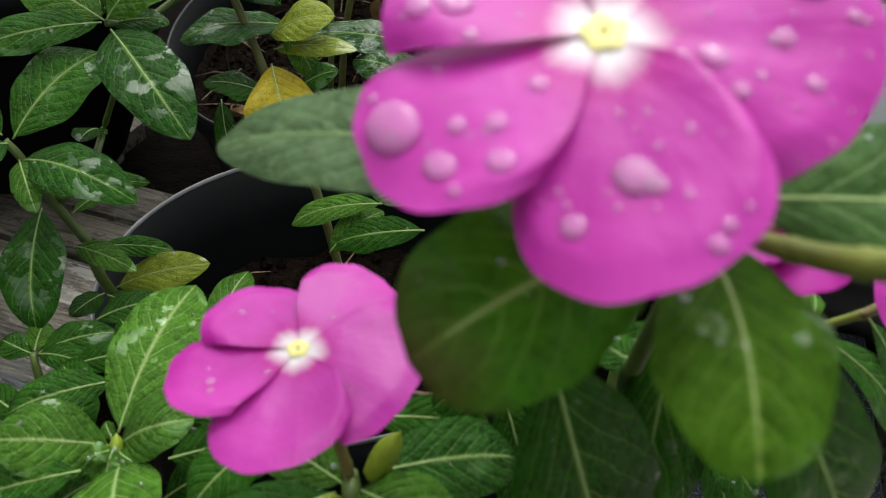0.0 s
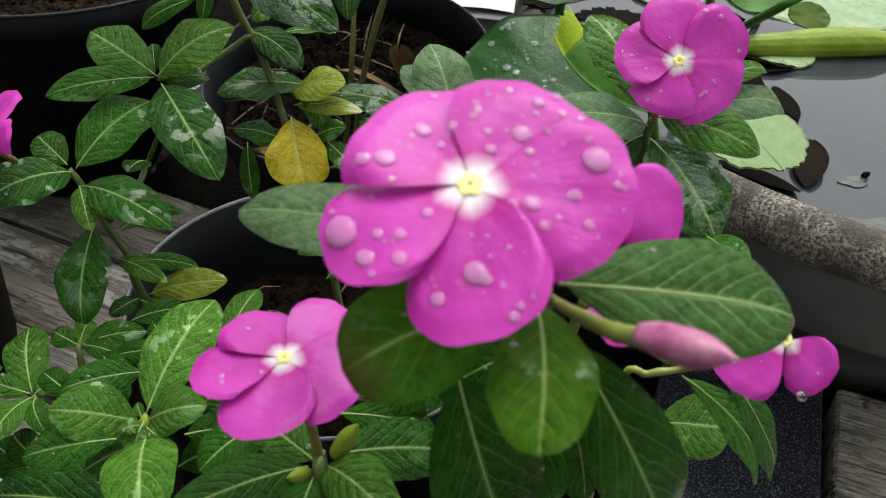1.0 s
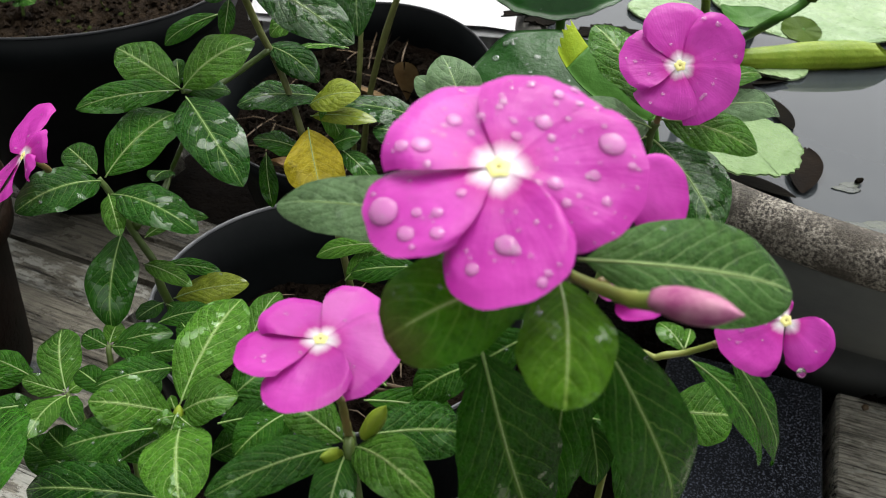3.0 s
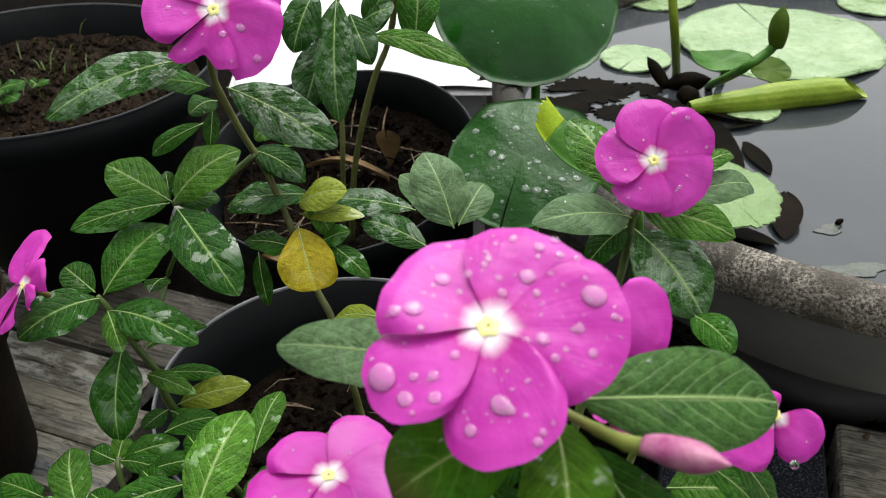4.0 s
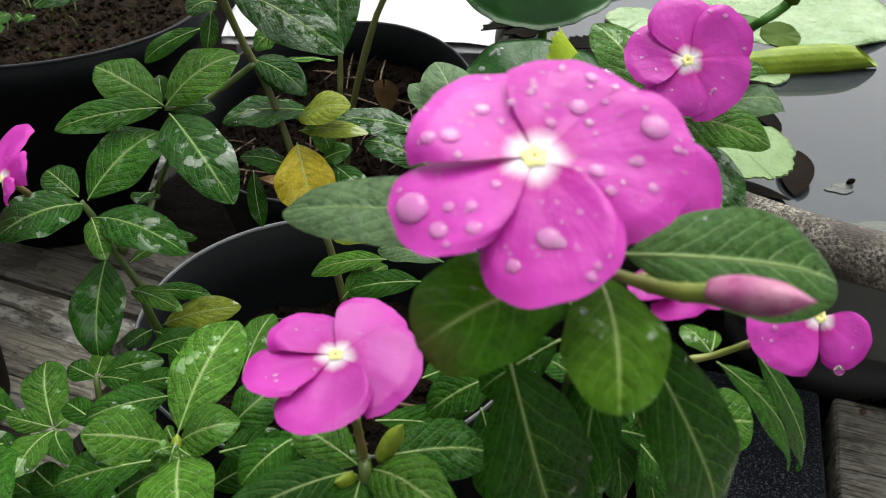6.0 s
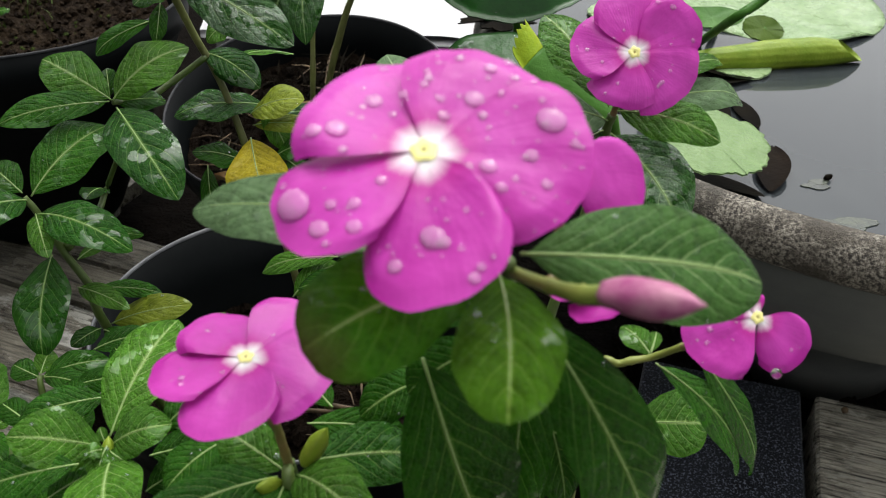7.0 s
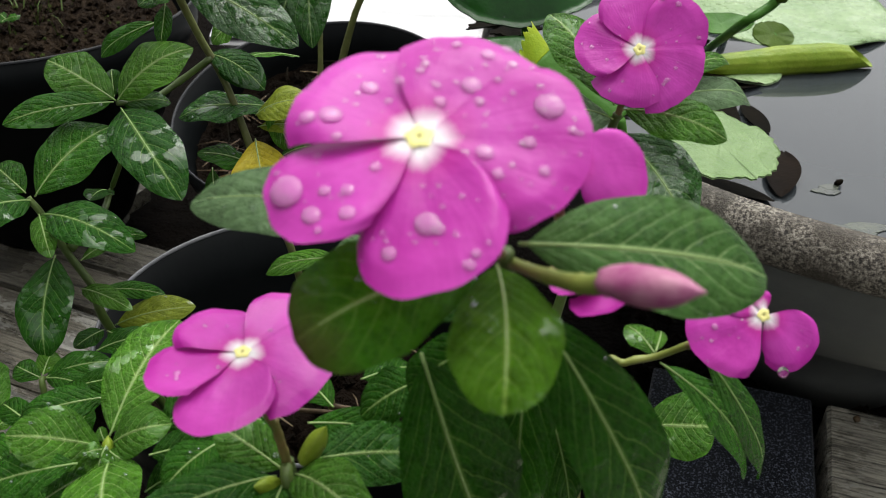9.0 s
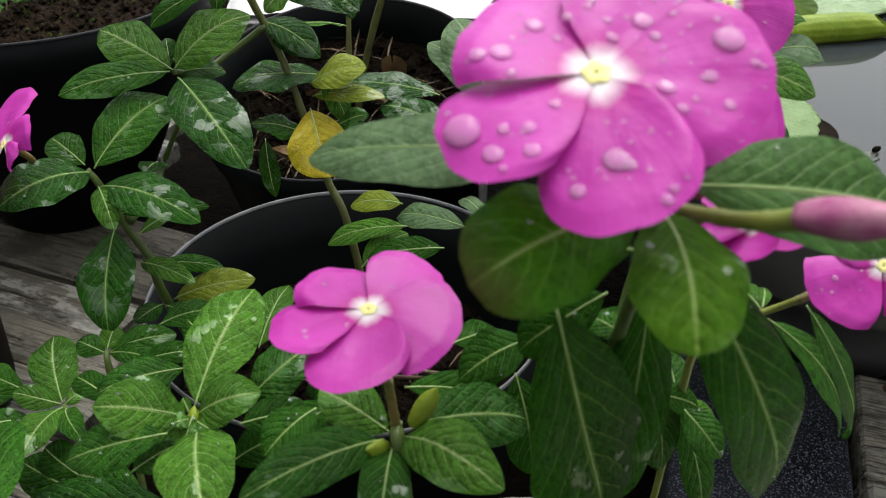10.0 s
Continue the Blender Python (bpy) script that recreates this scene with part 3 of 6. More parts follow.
def spindle(name, a, b, r, mat, twist=1.2, sides=12, neck=0.3):
    """A closed bud: a tapered spindle with spiral folds."""
    a, b = Vector(a), Vector(b)
    d = (b - a).normalized()
    x = d.cross(Vector((0.2, 0.3, 0.9))).normalized()
    y = d.cross(x)
    verts, n = [], 16
    for i in range(n):
        t = i / (n - 1)
        rad = r * (neck + (1 - neck) * math.sin(math.pi * min(1, t * 0.90 + 0.12)) ** 0.6) * (1 - t ** 7) + 0.0001
        for j in range(sides):
            w = math.tau * j / sides
            q = rad * (1 + 0.12 * math.cos(2.5 * 2 * (w / 2) + twist * t * 5))
            verts.append(a.lerp(b, t) + q * (math.cos(w) * x + math.sin(w) * y))
    return mesh_from(name, verts, grid_faces(n, sides, True) + [tuple(range(sides))[::-1]], mat)


def lathe(name, profile, mat, sides=72, wobble=0.0):
    verts = []
    for r, z in profile:
        for j in range(sides):
            w = math.tau * j / sides
            k = 1 + wobble * (math.sin(3 * w + 1) + 0.5 * math.sin(7 * w))
            verts.append((r * k * math.cos(w), r * k * math.sin(w), z))
    return mesh_from(name, verts, grid_faces(len(profile), sides, True), mat)


def soil_disc(name, radius, z, mat, rough=0.004, seed=1, rings=26, sides=80):
    verts = []
    for i in range(rings):
        r = radius * (i + 0.02) / (rings - 1 + 0.02)
        for j in range(sides):
            w = math.tau * j / sides
            x, y = r * math.cos(w), r * math.sin(w)
            h = rough * (noise.noise(Vector((x * 70, y * 70, seed))) + 0.6 * noise.noise(Vector((x * 190, y * 190, seed + 5))))
            verts.append((x, y, z + h))
    return mesh_from(name, verts, grid_faces(rings, sides, True) + [tuple(range(sides))], mat)


def pot(x, y, rim_r, rim_z, foot_r, soil_z, label, mat=None, rim_mat=None, lip=0.006, group="plant pots on the boards", earth=None, lean=None, base=-0.018):
    t = thing("plant_pot", label, "plant pot", (x, y, base), group)
    rim_z, soil_z = rim_z - base, soil_z - base
    th = 0.0014
    prof = [(0.001, -0.001), (foot_r - 0.004, -0.001), (foot_r, 0.004), (rim_r - lip, rim_z - 0.03), (rim_r - 0.0015, rim_z - 0.026), (rim_r, rim_z - 0.001)]
    body = lathe("body", prof + [(rim_r - th, rim_z - 0.001), (rim_r - lip - th, rim_z - 0.03), (foot_r - th, 0.008), (0.001, 0.008)], mat or BLACK)
    part("body", body, t)
    rm = lathe("rim", [(rim_r + 0.0003, rim_z - 0.0010), (rim_r + 0.0004, rim_z), (rim_r, rim_z + 0.0007), (rim_r - 0.0008, rim_z + 0.0006),
                       (rim_r - 0.0015, rim_z - 0.0007), (rim_r - 0.0015, rim_z - 0.0010), (rim_r + 0.0003, rim_z - 0.0010)], rim_mat or RIMGREY)
    part("rim", rm, t)
    if soil_z:
        r = foot_r + (rim_r - lip - foot_r) * soil_z / rim_z - th
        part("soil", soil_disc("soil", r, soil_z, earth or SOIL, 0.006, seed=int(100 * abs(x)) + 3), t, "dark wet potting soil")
    if lean:
        t.matrix_basis = Matrix.Translation((x, y, base + rim_z + 0.016)) @ lean.to_track_quat("Z", "Y").to_matrix().to_4x4() @ Matrix.Translation((0, 0, -rim_z))
    return t


def lily_leaf(name, centre, radius, mat, normal=(0, 0, 1), spin=0.0, notch=0.35, cup=0.0, wavy=0.03, label="", ragged=0.0, fold=0.0, aspect=1.0, category="lily leaf", stalk=False, lobes=0.0):
    """A round water-lily leaf with a cleft, a little thickness and radiating ribs; fold lifts one side along the middle."""
    nrm = Vector(normal).normalized()
    xa = nrm.cross(Vector((0, 1, 0.2))).normalized()
    ya = nrm.cross(xa)
    t = thing(name, label, category, centre, "water-lily leaves in the basin")
    nr, na = 16, 72
    rnd = random.Random(int(1000 * centre[0]))
    ph = rnd.uniform(0, 6)
    verts = []
    for layer in (0, 1):
        for i in range(nr):
            u = (i + 0.05) / (nr - 1 + 0.05)
            for j in range(na):
                w = notch / 2 + (math.tau - notch) * j / (na - 1)
                r = radius * u * (1 + ragged * (0.5 * math.sin(17 * w + ph) + 0.5 * math.sin(41 * w)) * u)
                r *= 1 + lobes * (math.sin(2 * w + ph) + 0.7 * math.sin(3 * w + 2 * ph) + 0.4 * math.sin(5 * w + 3 * ph))
                x, y = r * math.cos(w + spin), r * math.sin(w + spin) * aspect
                h = radius * (cup * u * u + wavy * u * u * math.sin(4 * w + ph) + 0.5 * wavy * u ** 3 * math.sin(9 * w + 2 * ph))
                h -= radius * 0.002 * abs(math.sin(8 * w)) ** 3 * u
                h += fold * max(0.0, x) ** 2 / radius - layer * 0.0012
                verts.append(xa * x + ya * y + nrm * h)
    n = nr * na
    faces = grid_faces(nr, na) + [tuple(n + k for k in f[::-1]) for f in grid_faces(nr, na)]
    faces += [((nr - 1) * na + j, n + (nr - 1) * na + j, n + (nr - 1) * na + j + 1, (nr - 1) * na + j + 1) for j in range(na - 1)]
    me = mesh_from("blade", verts, faces, mat)
    pad_surfaces.append((nr, na, [Vector(v) + Vector(centre) for v in verts[:n]]))
    part("blade", me, t)
    if stalk:
        foot = Vector((0.01, 0.02, WZ - centre[2] - 0.01))
        part("stalk", tube_mesh("stalk", [foot, foot * 0.5 + Vector((0.004, 0.006, 0)), Vector((0, 0, -0.0015))], 0.0035, 0.003, LILY_GREEN), t)
    return t


# ---------------------------------------------------------------- ground, boards, slab
def slab_mesh(name, lx, ly, lz, mat, seed=0, edge=0.003):
    bm = bmesh.new()
    bmesh.ops.create_cube(bm, size=1.0)
    bmesh.ops.scale(bm, vec=(lx, ly, lz), verts=bm.verts)
    bmesh.ops.bevel(bm, geom=bm.edges[:], offset=edge, segments=1, affect="EDGES")
    rnd = random.Random(seed)
    for v in bm.verts:
        v.co += Vector((rnd.uniform(-1, 1), rnd.uniform(-1, 1), 0)) * edge * 0.5
    me = bpy.data.meshes.new(name)
    bm.to_mesh(me)
    bm.free()
    me.materials.append(mat)
    return me


verts, faces, side = [], [], 60
for i in range(side + 1):
    for j in range(side + 1):
        sx, sy = (i / side * 2 - 1), (j / side * 2 - 1)
        x, y = 40 * sx * abs(sx) ** 3, 0.5 + 40 * sy * abs(sy) ** 3
        h = 0.006 * noise.noise(Vector((x * 18, y * 18, 0.3)))
        verts.append((x, y, -0.024 + h))
faces = grid_faces(side + 1, side + 1)
# Soil colour is blackened to carry the shade between pots and plants.
tagged(new("ground", mesh_from("ground", verts, faces, plain("shade_darkened_ground", (0.0045, 0.0032, 0.0022), 0.8, (0.0020, 0.0015, 0.0010), 45, 1.0, 0.004, spec=0.03))), "wet soil under the boards, darkened for the shade there", "ground", kind="structure")

floor = thing("floor", "weathered grey wooden boards laid on the ground", "floor", (0, 0, 0), kind="structure")
shared = [slab_mesh("board", 0.62, 0.046, 0.022, BOARD, k) for k in range(4)]
k = 0
c, d = math.cos(radians(-20)), math.sin(radians(-20))
for row in range(-15, 7):
    across = row * 0.0485 + 0.012
    for col in (0, 1):
        along = ((0.187 if row < 1 else 0.238 if row < 3 else 0.135) + across * d) / c - 0.31 - 0.625 * col + 0.006 * ((row * 7) % 3 - 1)
        ob = new("board", shared[k % 4])
        ob.parent = floor
        ob.matrix_basis = pose(-0.40 + along * c - across * d, 0.60 + along * d + across * c, DECK - 0.0125 + 0.0014 * ((row * 5) % 4 - 1.5), 0, 0, -20 + ((row * 3) % 5 - 2) * 0.25)
        k += 1
for x in (-0.42, -0.80, -1.20):
    joist = new("joist", slab_mesh("joist", 0.05, 0.80, DECK - 0.004, BOARD, 9))
    joist.parent = floor
    joist.matrix_basis = pose(x, 0.40, (DECK - 0.054) / 2 - 0.0005)
wide = [slab_mesh("board", 0.60, 0.105, 0.05, BOARD_BARE, k) for k in range(2)]
for row in range(6):
    ob = new("board", wide[row % 2])
    ob.parent = floor
    ob.matrix_basis = pose(0.346, 0.530, 0.006, 0, 0, -16) @ pose(0.296 + 0.002 * (row % 2), -0.0525 - 0.108 * row, 0, 0, 0, 0.4 * (row % 2))

paver = tagged(new("granite_paver", slab_mesh("granite_paver", 0.122, 0.56, 0.05, GRANITE, 3, 0.002)), "black speckled granite paving slab beside the boards", "paving slab")
paver.matrix_basis = pose(0.335, 0.539, 0.003, 0, 0, -14.5) @ pose(-0.061, -0.28, 0)

# Added walls out of view; their heights set how much sky light gets in.
WALL = plain("unseen_dark_wall", (0.075, 0.072, 0.066), 0.8, (0.050, 0.050, 0.046), 3, 0.4, 0.004)
for name, lx, ly, h, x, y in (("wall_south", 5.2, 0.15, 0.9, 0.1, -2.4), ("wall_west", 0.15, 8.2, 1.6, -2.5, 1.6), ("wall_east", 0.15, 8.2, 0.9, 2.7, 1.6), ("wall_north", 5.2, 0.15, 1.5, 0.1, 5.6)):
    w = new(name, slab_mesh(name, lx, ly, h + 0.06, WALL, 5, 0.004))
    w.location = (x, y, h / 2 - 0.03)
    tagged(w, "unseen dark wall added to limit the sky light", "wall", kind="structure")

# ---------------------------------------------------------------- the basin
basin = thing("water_basin", "round grey basin with a worn concrete rim, full of water", "basin", (BX, BY, 0))
prof = [(0.001, -0.02), (0.085, -0.02), (0.090, 0.01), (0.105, 0.045), (0.150, 0.082), (0.212, 0.125), (0.255, 0.160), (0.285, 0.195), (0.302, 0.230), (0.306, 0.245),
        (0.296, 0.245), (0.280, 0.205), (0.248, 0.168), (0.20, 0.13), (0.13, 0.09), (0.001, 0.07)]
part("body", lathe("body", prof, BASIN, 120), basin)
prof = [(0.303, 0.243), (0.312, 0.242), (0.317, 0.246), (0.319, 0.255), (0.317, 0.264), (0.311, 0.270), (0.303, 0.271), (0.296, 0.265), (0.293, 0.250), (0.296, 0.242), (0.303, 0.243)]
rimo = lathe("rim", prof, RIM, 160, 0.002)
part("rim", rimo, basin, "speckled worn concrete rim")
verts = [(0.0, 0.0, WZ)] + [(0.2955 * math.cos(math.tau * j / 120), 0.2955 * math.sin(math.tau * j / 120), WZ) for j in range(120)]
me = mesh_from("water", verts, [(0, 1 + j, 1 + (j + 1) % 120) for j in range(120)], WATER)
water = tagged(new("water", me), "still grey water that mirrors the overcast sky", "water", kind="structure")
water.location = (BX, BY, 0)

# ---------------------------------------------------------------- pots
pot(P1X, P1Y, 0.150, 0.26, 0.068, 0.235, "large black plastic pot with dark soil and seedlings", None, DARKRIM, earth=SOIL_BROWN, base=DECK)
pot(P2X, P2Y, 0.094, 0.24, 0.066, 0.19, "black plastic pot holding a periwinkle, sky reflection painted pale on its rim")
pot(P3X, P3Y, 0.113, 0.195, 0.092, 0.161, "black plastic pot leaning back, with leaf litter on its soil", None, DARKRIM, lean=P3LEAN)
pot(P5X, P5Y, 0.088, 0.20, 0.062, 0.15, "black plastic pot under the flowering periwinkle")
pot(P6X, P6Y, 0.080, 0.19, 0.058, 0.15, "black plastic pot under the low leafy periwinkle", None, BLACK)
pot(P4X, P4Y, 0.10, 0.20, 0.088, 0.15, "brown mossy clay pot with a rounded rim", CLAY, CLAY, 0.010, base=DECK)

# ---------------------------------------------------------------- white sheet behind the pots
def foam_lid():
    """A slightly bowed foam lid with rounded edges and shallow dents."""
    nu, nv = 44, 30
    verts = []
    for i in range(nu):
        u = 2 * i / (nu - 1) - 1
        for j in range(nv):
            v = 2 * j / (nv - 1) - 1
            edge = max(abs(u), abs(v)) ** 14
            z = 0.012 * (1 - 0.4 * u * u) + 0.003 * noise.noise(Vector((u * 3, v * 3, 2))) - 0.030 * edge
            verts.append((0.124 * u, 0.20 * v, z))
    n = nu * nv
    verts += [(x, y, -0.030) for x, y, z in verts]
    f = grid_faces(nu, nv)
    faces = f + [tuple(n + k for k in q[::-1]) for q in f]
    border = [i * nv for i in range(nu)] + [(nu - 1) * nv + j for j in range(1, nv)] + [i * nv + nv - 1 for i in range(nu - 2, -1, -1)] + [j for j in range(nv - 2, 0, -1)]
    for p, q in zip(border, border[1:] + border[:1]):
        faces.append((p, n + p, n + q, q))
    return mesh_from("lid", verts, faces, WHITE)


box = thing("foam_box", "white foam box with a lid behind the black pots", "foam box", (FX, FY, 0))
lid = part("lid", foam_lid(), box)
lid.location = (0, 0, 0.235)
body = part("body", slab_mesh("body", 0.23, 0.38, 0.232, WHITE, 4, 0.006), box)
body.location = (0, 0, 0.089)

# ---------------------------------------------------------------- plants
rear = thing("periwinkle_plant", "wet leafy periwinkle with pink flowers in a black pot", "periwinkle plant", (P2X, P2Y, 0.19), "periwinkle plants")
# tall stem with the upper flower
stem(rear, [(P2X + 0.02, P2Y - 0.02, 0.185), (-0.0143, 0.3250, 0.2821), (-0.0253, 0.3350, 0.3057), (-0.0423, 0.3500, 0.3509), (-0.0537, 0.3520, 0.3762), (-0.0606, 0.3480, 0.4010), (-0.0603, 0.3450, 0.4151), (-0.0567, 0.3420, 0.4296)], 0.0018, 0.0014, STEM_TAN, "woody tan green stem")
flower(rear, (-0.0503, 0.3250, 0.4413), (-0.05, -0.75, 0.65), 0.028, 0.0, 0.05, petals=TOP_BLOOM, notch=(1, 0.30), tube_to=(-0.0577, 0.3430, 0.4244), label="magenta five-petalled flower with rain drops")
leaf(rear, (-0.0651, 0.3430, 0.4147), (-0.1219, 0.3150, 0.4008), 0.0207, 0.10, -10, DRENCHED)
leaf(rear, (-0.0624, 0.3450, 0.4012), (-0.0849, 0.3350, 0.4080), 0.0137, 0.05, 0, GREEN)
leaf(rear, (-0.0561, 0.3480, 0.3994), (-0.0079, 0.3300, 0.3801), 0.0230, 0.12, 10, DRENCHED)
leaf(rear, (-0.0512, 0.3550, 0.3659), (-0.0261, 0.3450, 0.3552), 0.0134, 0.15, 0, WET)
leaf(rear, (-0.0245, 0.3520, 0.3439), (-0.0628, 0.3420, 0.3446), 0.0219, 0.06, 25, WET)
leaf(rear, (-0.0720, 0.3600, 0.3771), (-0.0996, 0.3600, 0.3604), 0.0088, 0.15, -30, GREEN)
leaf(rear, (-0.0643, 0.3500, 0.3886), (-0.0652, 0.3400, 0.3750), 0.0079, 0.05, 0, GREEN)
leaf(rear, (-0.0624, 0.3520, 0.3913), (-0.0717, 0.3400, 0.3905), 0.0118, 0.15, 0, GREEN)
leaf(rear, (-0.0505, 0.3580, 0.3654), (-0.0273, 0.3520, 0.3534), 0.0155, 0.12, 15, WET)
leaf(rear, (-0.0392, 0.3650, 0.3768), (-0.0507, 0.3600, 0.3687), 0.0122, 0.10, 0, FRESH)
leaf(rear, (-0.0216, 0.4000, 0.3478), (-0.0430, 0.3800, 0.3550), 0.0095, 0.05, 30, FRESH)
leaf(rear, (-0.0310, 0.3450, 0.3432), (-0.0071, 0.3400, 0.3536), 0.0178, 0.12, -10, LIME)
leaf(rear, (-0.0304, 0.3450, 0.3379), (0.0008, 0.3350, 0.3430), 0.0098, 0.10, 0, LIME)
leaf(rear, (-0.0307, 0.3400, 0.3346), (-0.0208, 0.3150, 0.3163), 0.0259, 0.10, 0, YELLOW, round_tip=.4)
leaf(rear, (0.0229, 0.3480, 0.3384), (-0.0202, 0.3620, 0.3360), 0.0175, 0.10, 10, DRENCHED)
leaf(rear, (0.0295, 0.3300, 0.3294), (-0.0023, 0.3450, 0.3354), 0.0157, 0.12, 0, DRENCHED)
leaf(rear, (0.0411, 0.3000, 0.3587), (0.0286, 0.3220, 0.3823), 0.0229, 0.10, 0, PALE)
leaf(rear, (0.0415, 0.3000, 0.3587), (0.0188, 0.3180, 0.3741), 0.0154, 0.12, 0, PALE)
leaf(rear, (0.0429, 0.3000, 0.3598), (0.0540, 0.3200, 0.3696), 0.0160, 0.12, 0, PALE)
leaf(rear, (-0.0151, 0.3350, 0.3276), (0.0031, 0.3200, 0.3202), 0.0111, 0.12, 0, GREEN)
leaf(rear, (-0.0202, 0.3380, 0.3272), (-0.0065, 0.3350, 0.3354), 0.0108, 0.10, 0, GREEN)
leaf(rear, (-0.0261, 0.3450, 0.3468), (-0.0156, 0.3400, 0.3293), 0.0110, 0.10, 0, FRESH)
leaf(rear, (-0.0328, 0.3380, 0.3236), (-0.0548, 0.3350, 0.3298), 0.0172, 0.06, 20, DEEP)
leaf(rear, (-0.0512, 0.3420, 0.3190), (-0.0455, 0.3250, 0.3005), 0.0085, 0.05, 0, DEEP)
leaf(rear, (0.0100, 0.2950, 0.3170), (-0.0111, 0.3000, 0.3128), 0.0103, 0.10, 0, LIME)
leaf(rear, (0.0349, 0.2800, 0.3164), (0.0067, 0.3000, 0.3092), 0.0118, 0.12, 0, PALE)
leaf(rear, (0.0124, 0.2850, 0.3132), (-0.0200, 0.2900, 0.3014), 0.0101, 0.10, 0, FRESH)
leaf(rear, (-0.0049, 0.2780, 0.2982), (0.0124, 0.2880, 0.3084), 0.0113, 0.15, 0, FRESH)
leaf(rear, (0.0266, 0.2700, 0.3139), (-0.0024, 0.2750, 0.3049), 0.0124, 0.10, 0, DEEP)
leaf(rear, (0.0429, 0.2700, 0.3248), (0.0327, 0.3000, 0.3170), 0.0073, 0.10, 0, PALE)
# the branch with a whorl of four leaves
stem(rear, [(-0.0489, 0.3520, 0.3654), (-0.0611, 0.3450, 0.3575), (-0.0717, 0.3330, 0.3531), (-0.0795, 0.3220, 0.3573)], 0.0015, 0.0011)
stem(rear, [(-0.0954, 0.2900, 0.3091), (-0.0924, 0.3150, 0.3091), (-0.0920, 0.3280, 0.3132), (-0.0811, 0.3250, 0.3350)], 0.0018, 0.0010)
leaf(rear, (-0.0799, 0.3220, 0.3581), (-0.1117, 0.3380, 0.3672), 0.0201, 0.12, 0, FRESH)
leaf(rear, (-0.0794, 0.3220, 0.3581), (-0.0513, 0.3350, 0.3769), 0.0242, 0.12, 0, FRESH)
leaf(rear, (-0.0810, 0.3220, 0.3575), (-0.1190, 0.3050, 0.3553), 0.0141, 0.08, -15, GREEN)
leaf(rear, (-0.0777, 0.3200, 0.3559), (-0.0450, 0.2800, 0.3395), 0.0240, 0.14, 0, WET)
leaf(rear, (-0.0817, 0.3250, 0.3582), (-0.0850, 0.3350, 0.3663), 0.0082, 0.05, 0, DEEP)
leaf(rear, (-0.0802, 0.3240, 0.3560), (-0.0625, 0.3350, 0.3533), 0.0120, 0.10, 0, DEEP)
leaf(rear, (-0.0928, 0.3280, 0.3132), (-0.0934, 0.3100, 0.3198), 0.0113, 0.10, 0, DEEP)
# the low branch with a side flower
stem(rear, [(P2X - 0.05, P2Y - 0.03, 0.185), (-0.0846, 0.2850, 0.2742), (-0.0887, 0.2880, 0.2909), (-0.0971, 0.2900, 0.3060), (-0.1040, 0.2900, 0.3248), (-0.1077, 0.2900, 0.3312)], 0.0021, 0.0013)
flower(rear, (-0.1225, 0.2650, 0.3546), (-0.60, -0.35, 0.60), 0.0212, 0.0, 0.06, petals=SIDE_BLOOM, tube_to=(-0.1202, 0.2750, 0.3428), label="magenta flower seen side-on with rain drops")
leaf(rear, (-0.1047, 0.2900, 0.3319), (-0.0825, 0.3180, 0.3493), 0.0241, 0.12, 0, GREEN)
leaf(rear, (-0.1078, 0.2900, 0.3332), (-0.1244, 0.3020, 0.3384), 0.0138, 0.12, 0, GREEN)
leaf(rear, (-0.1060, 0.2900, 0.3302), (-0.1294, 0.2620, 0.3320), 0.0214, 0.12, -5, WET)
leaf(rear, (-0.1028, 0.2880, 0.3253), (-0.0620, 0.2700, 0.3235), 0.0185, 0.14, 0, WET)
leaf(rear, (-0.1037, 0.2880, 0.3253), (-0.0927, 0.2680, 0.3198), 0.0106, 0.12, 0, FRESH)
leaf(rear, (-0.0996, 0.2850, 0.3088), (-0.0980, 0.2550, 0.2822), 0.0216, 0.10, 0, WET)
leaf(rear, (-0.0979, 0.2880, 0.3133), (-0.0618, 0.2850, 0.3194), 0.0088, 0.12, 0, GREEN)
leaf(rear, (-0.0819, 0.2850, 0.2753), (-0.0490, 0.2900, 0.2827), 0.0142, 0.12, 0, LIME)
leaf(rear, (-0.0926, 0.2850, 0.2930), (-0.0680, 0.2720, 0.2941), 0.0092, 0.12, 0, FRESH)
leaf(rear, (-0.0870, 0.2900, 0.2894), (-0.0627, 0.2950, 0.2846), 0.0078, 0.10, 0, GREEN)
leaf(rear, (-0.0855, 0.2820, 0.2750), (-0.0934, 0.2700, 0.2749), 0.0093, 0.12, 0, GREEN)
leaf(rear, (-0.0843, 0.2820, 0.2744), (-0.0686, 0.2720, 0.2745), 0.0083, 0.12, 0, GREEN)
leaf(rear, (-0.0926, 0.2900, 0.3032), (-0.0824, 0.3000, 0.3058), 0.0055, 0.10, 0, FRESH)

front = thing("periwinkle_plant", "leafy periwinkle in full flower with magenta blooms and wet leaves", "periwinkle plant", (P5X, P5Y, 0.17), "periwinkle plants")
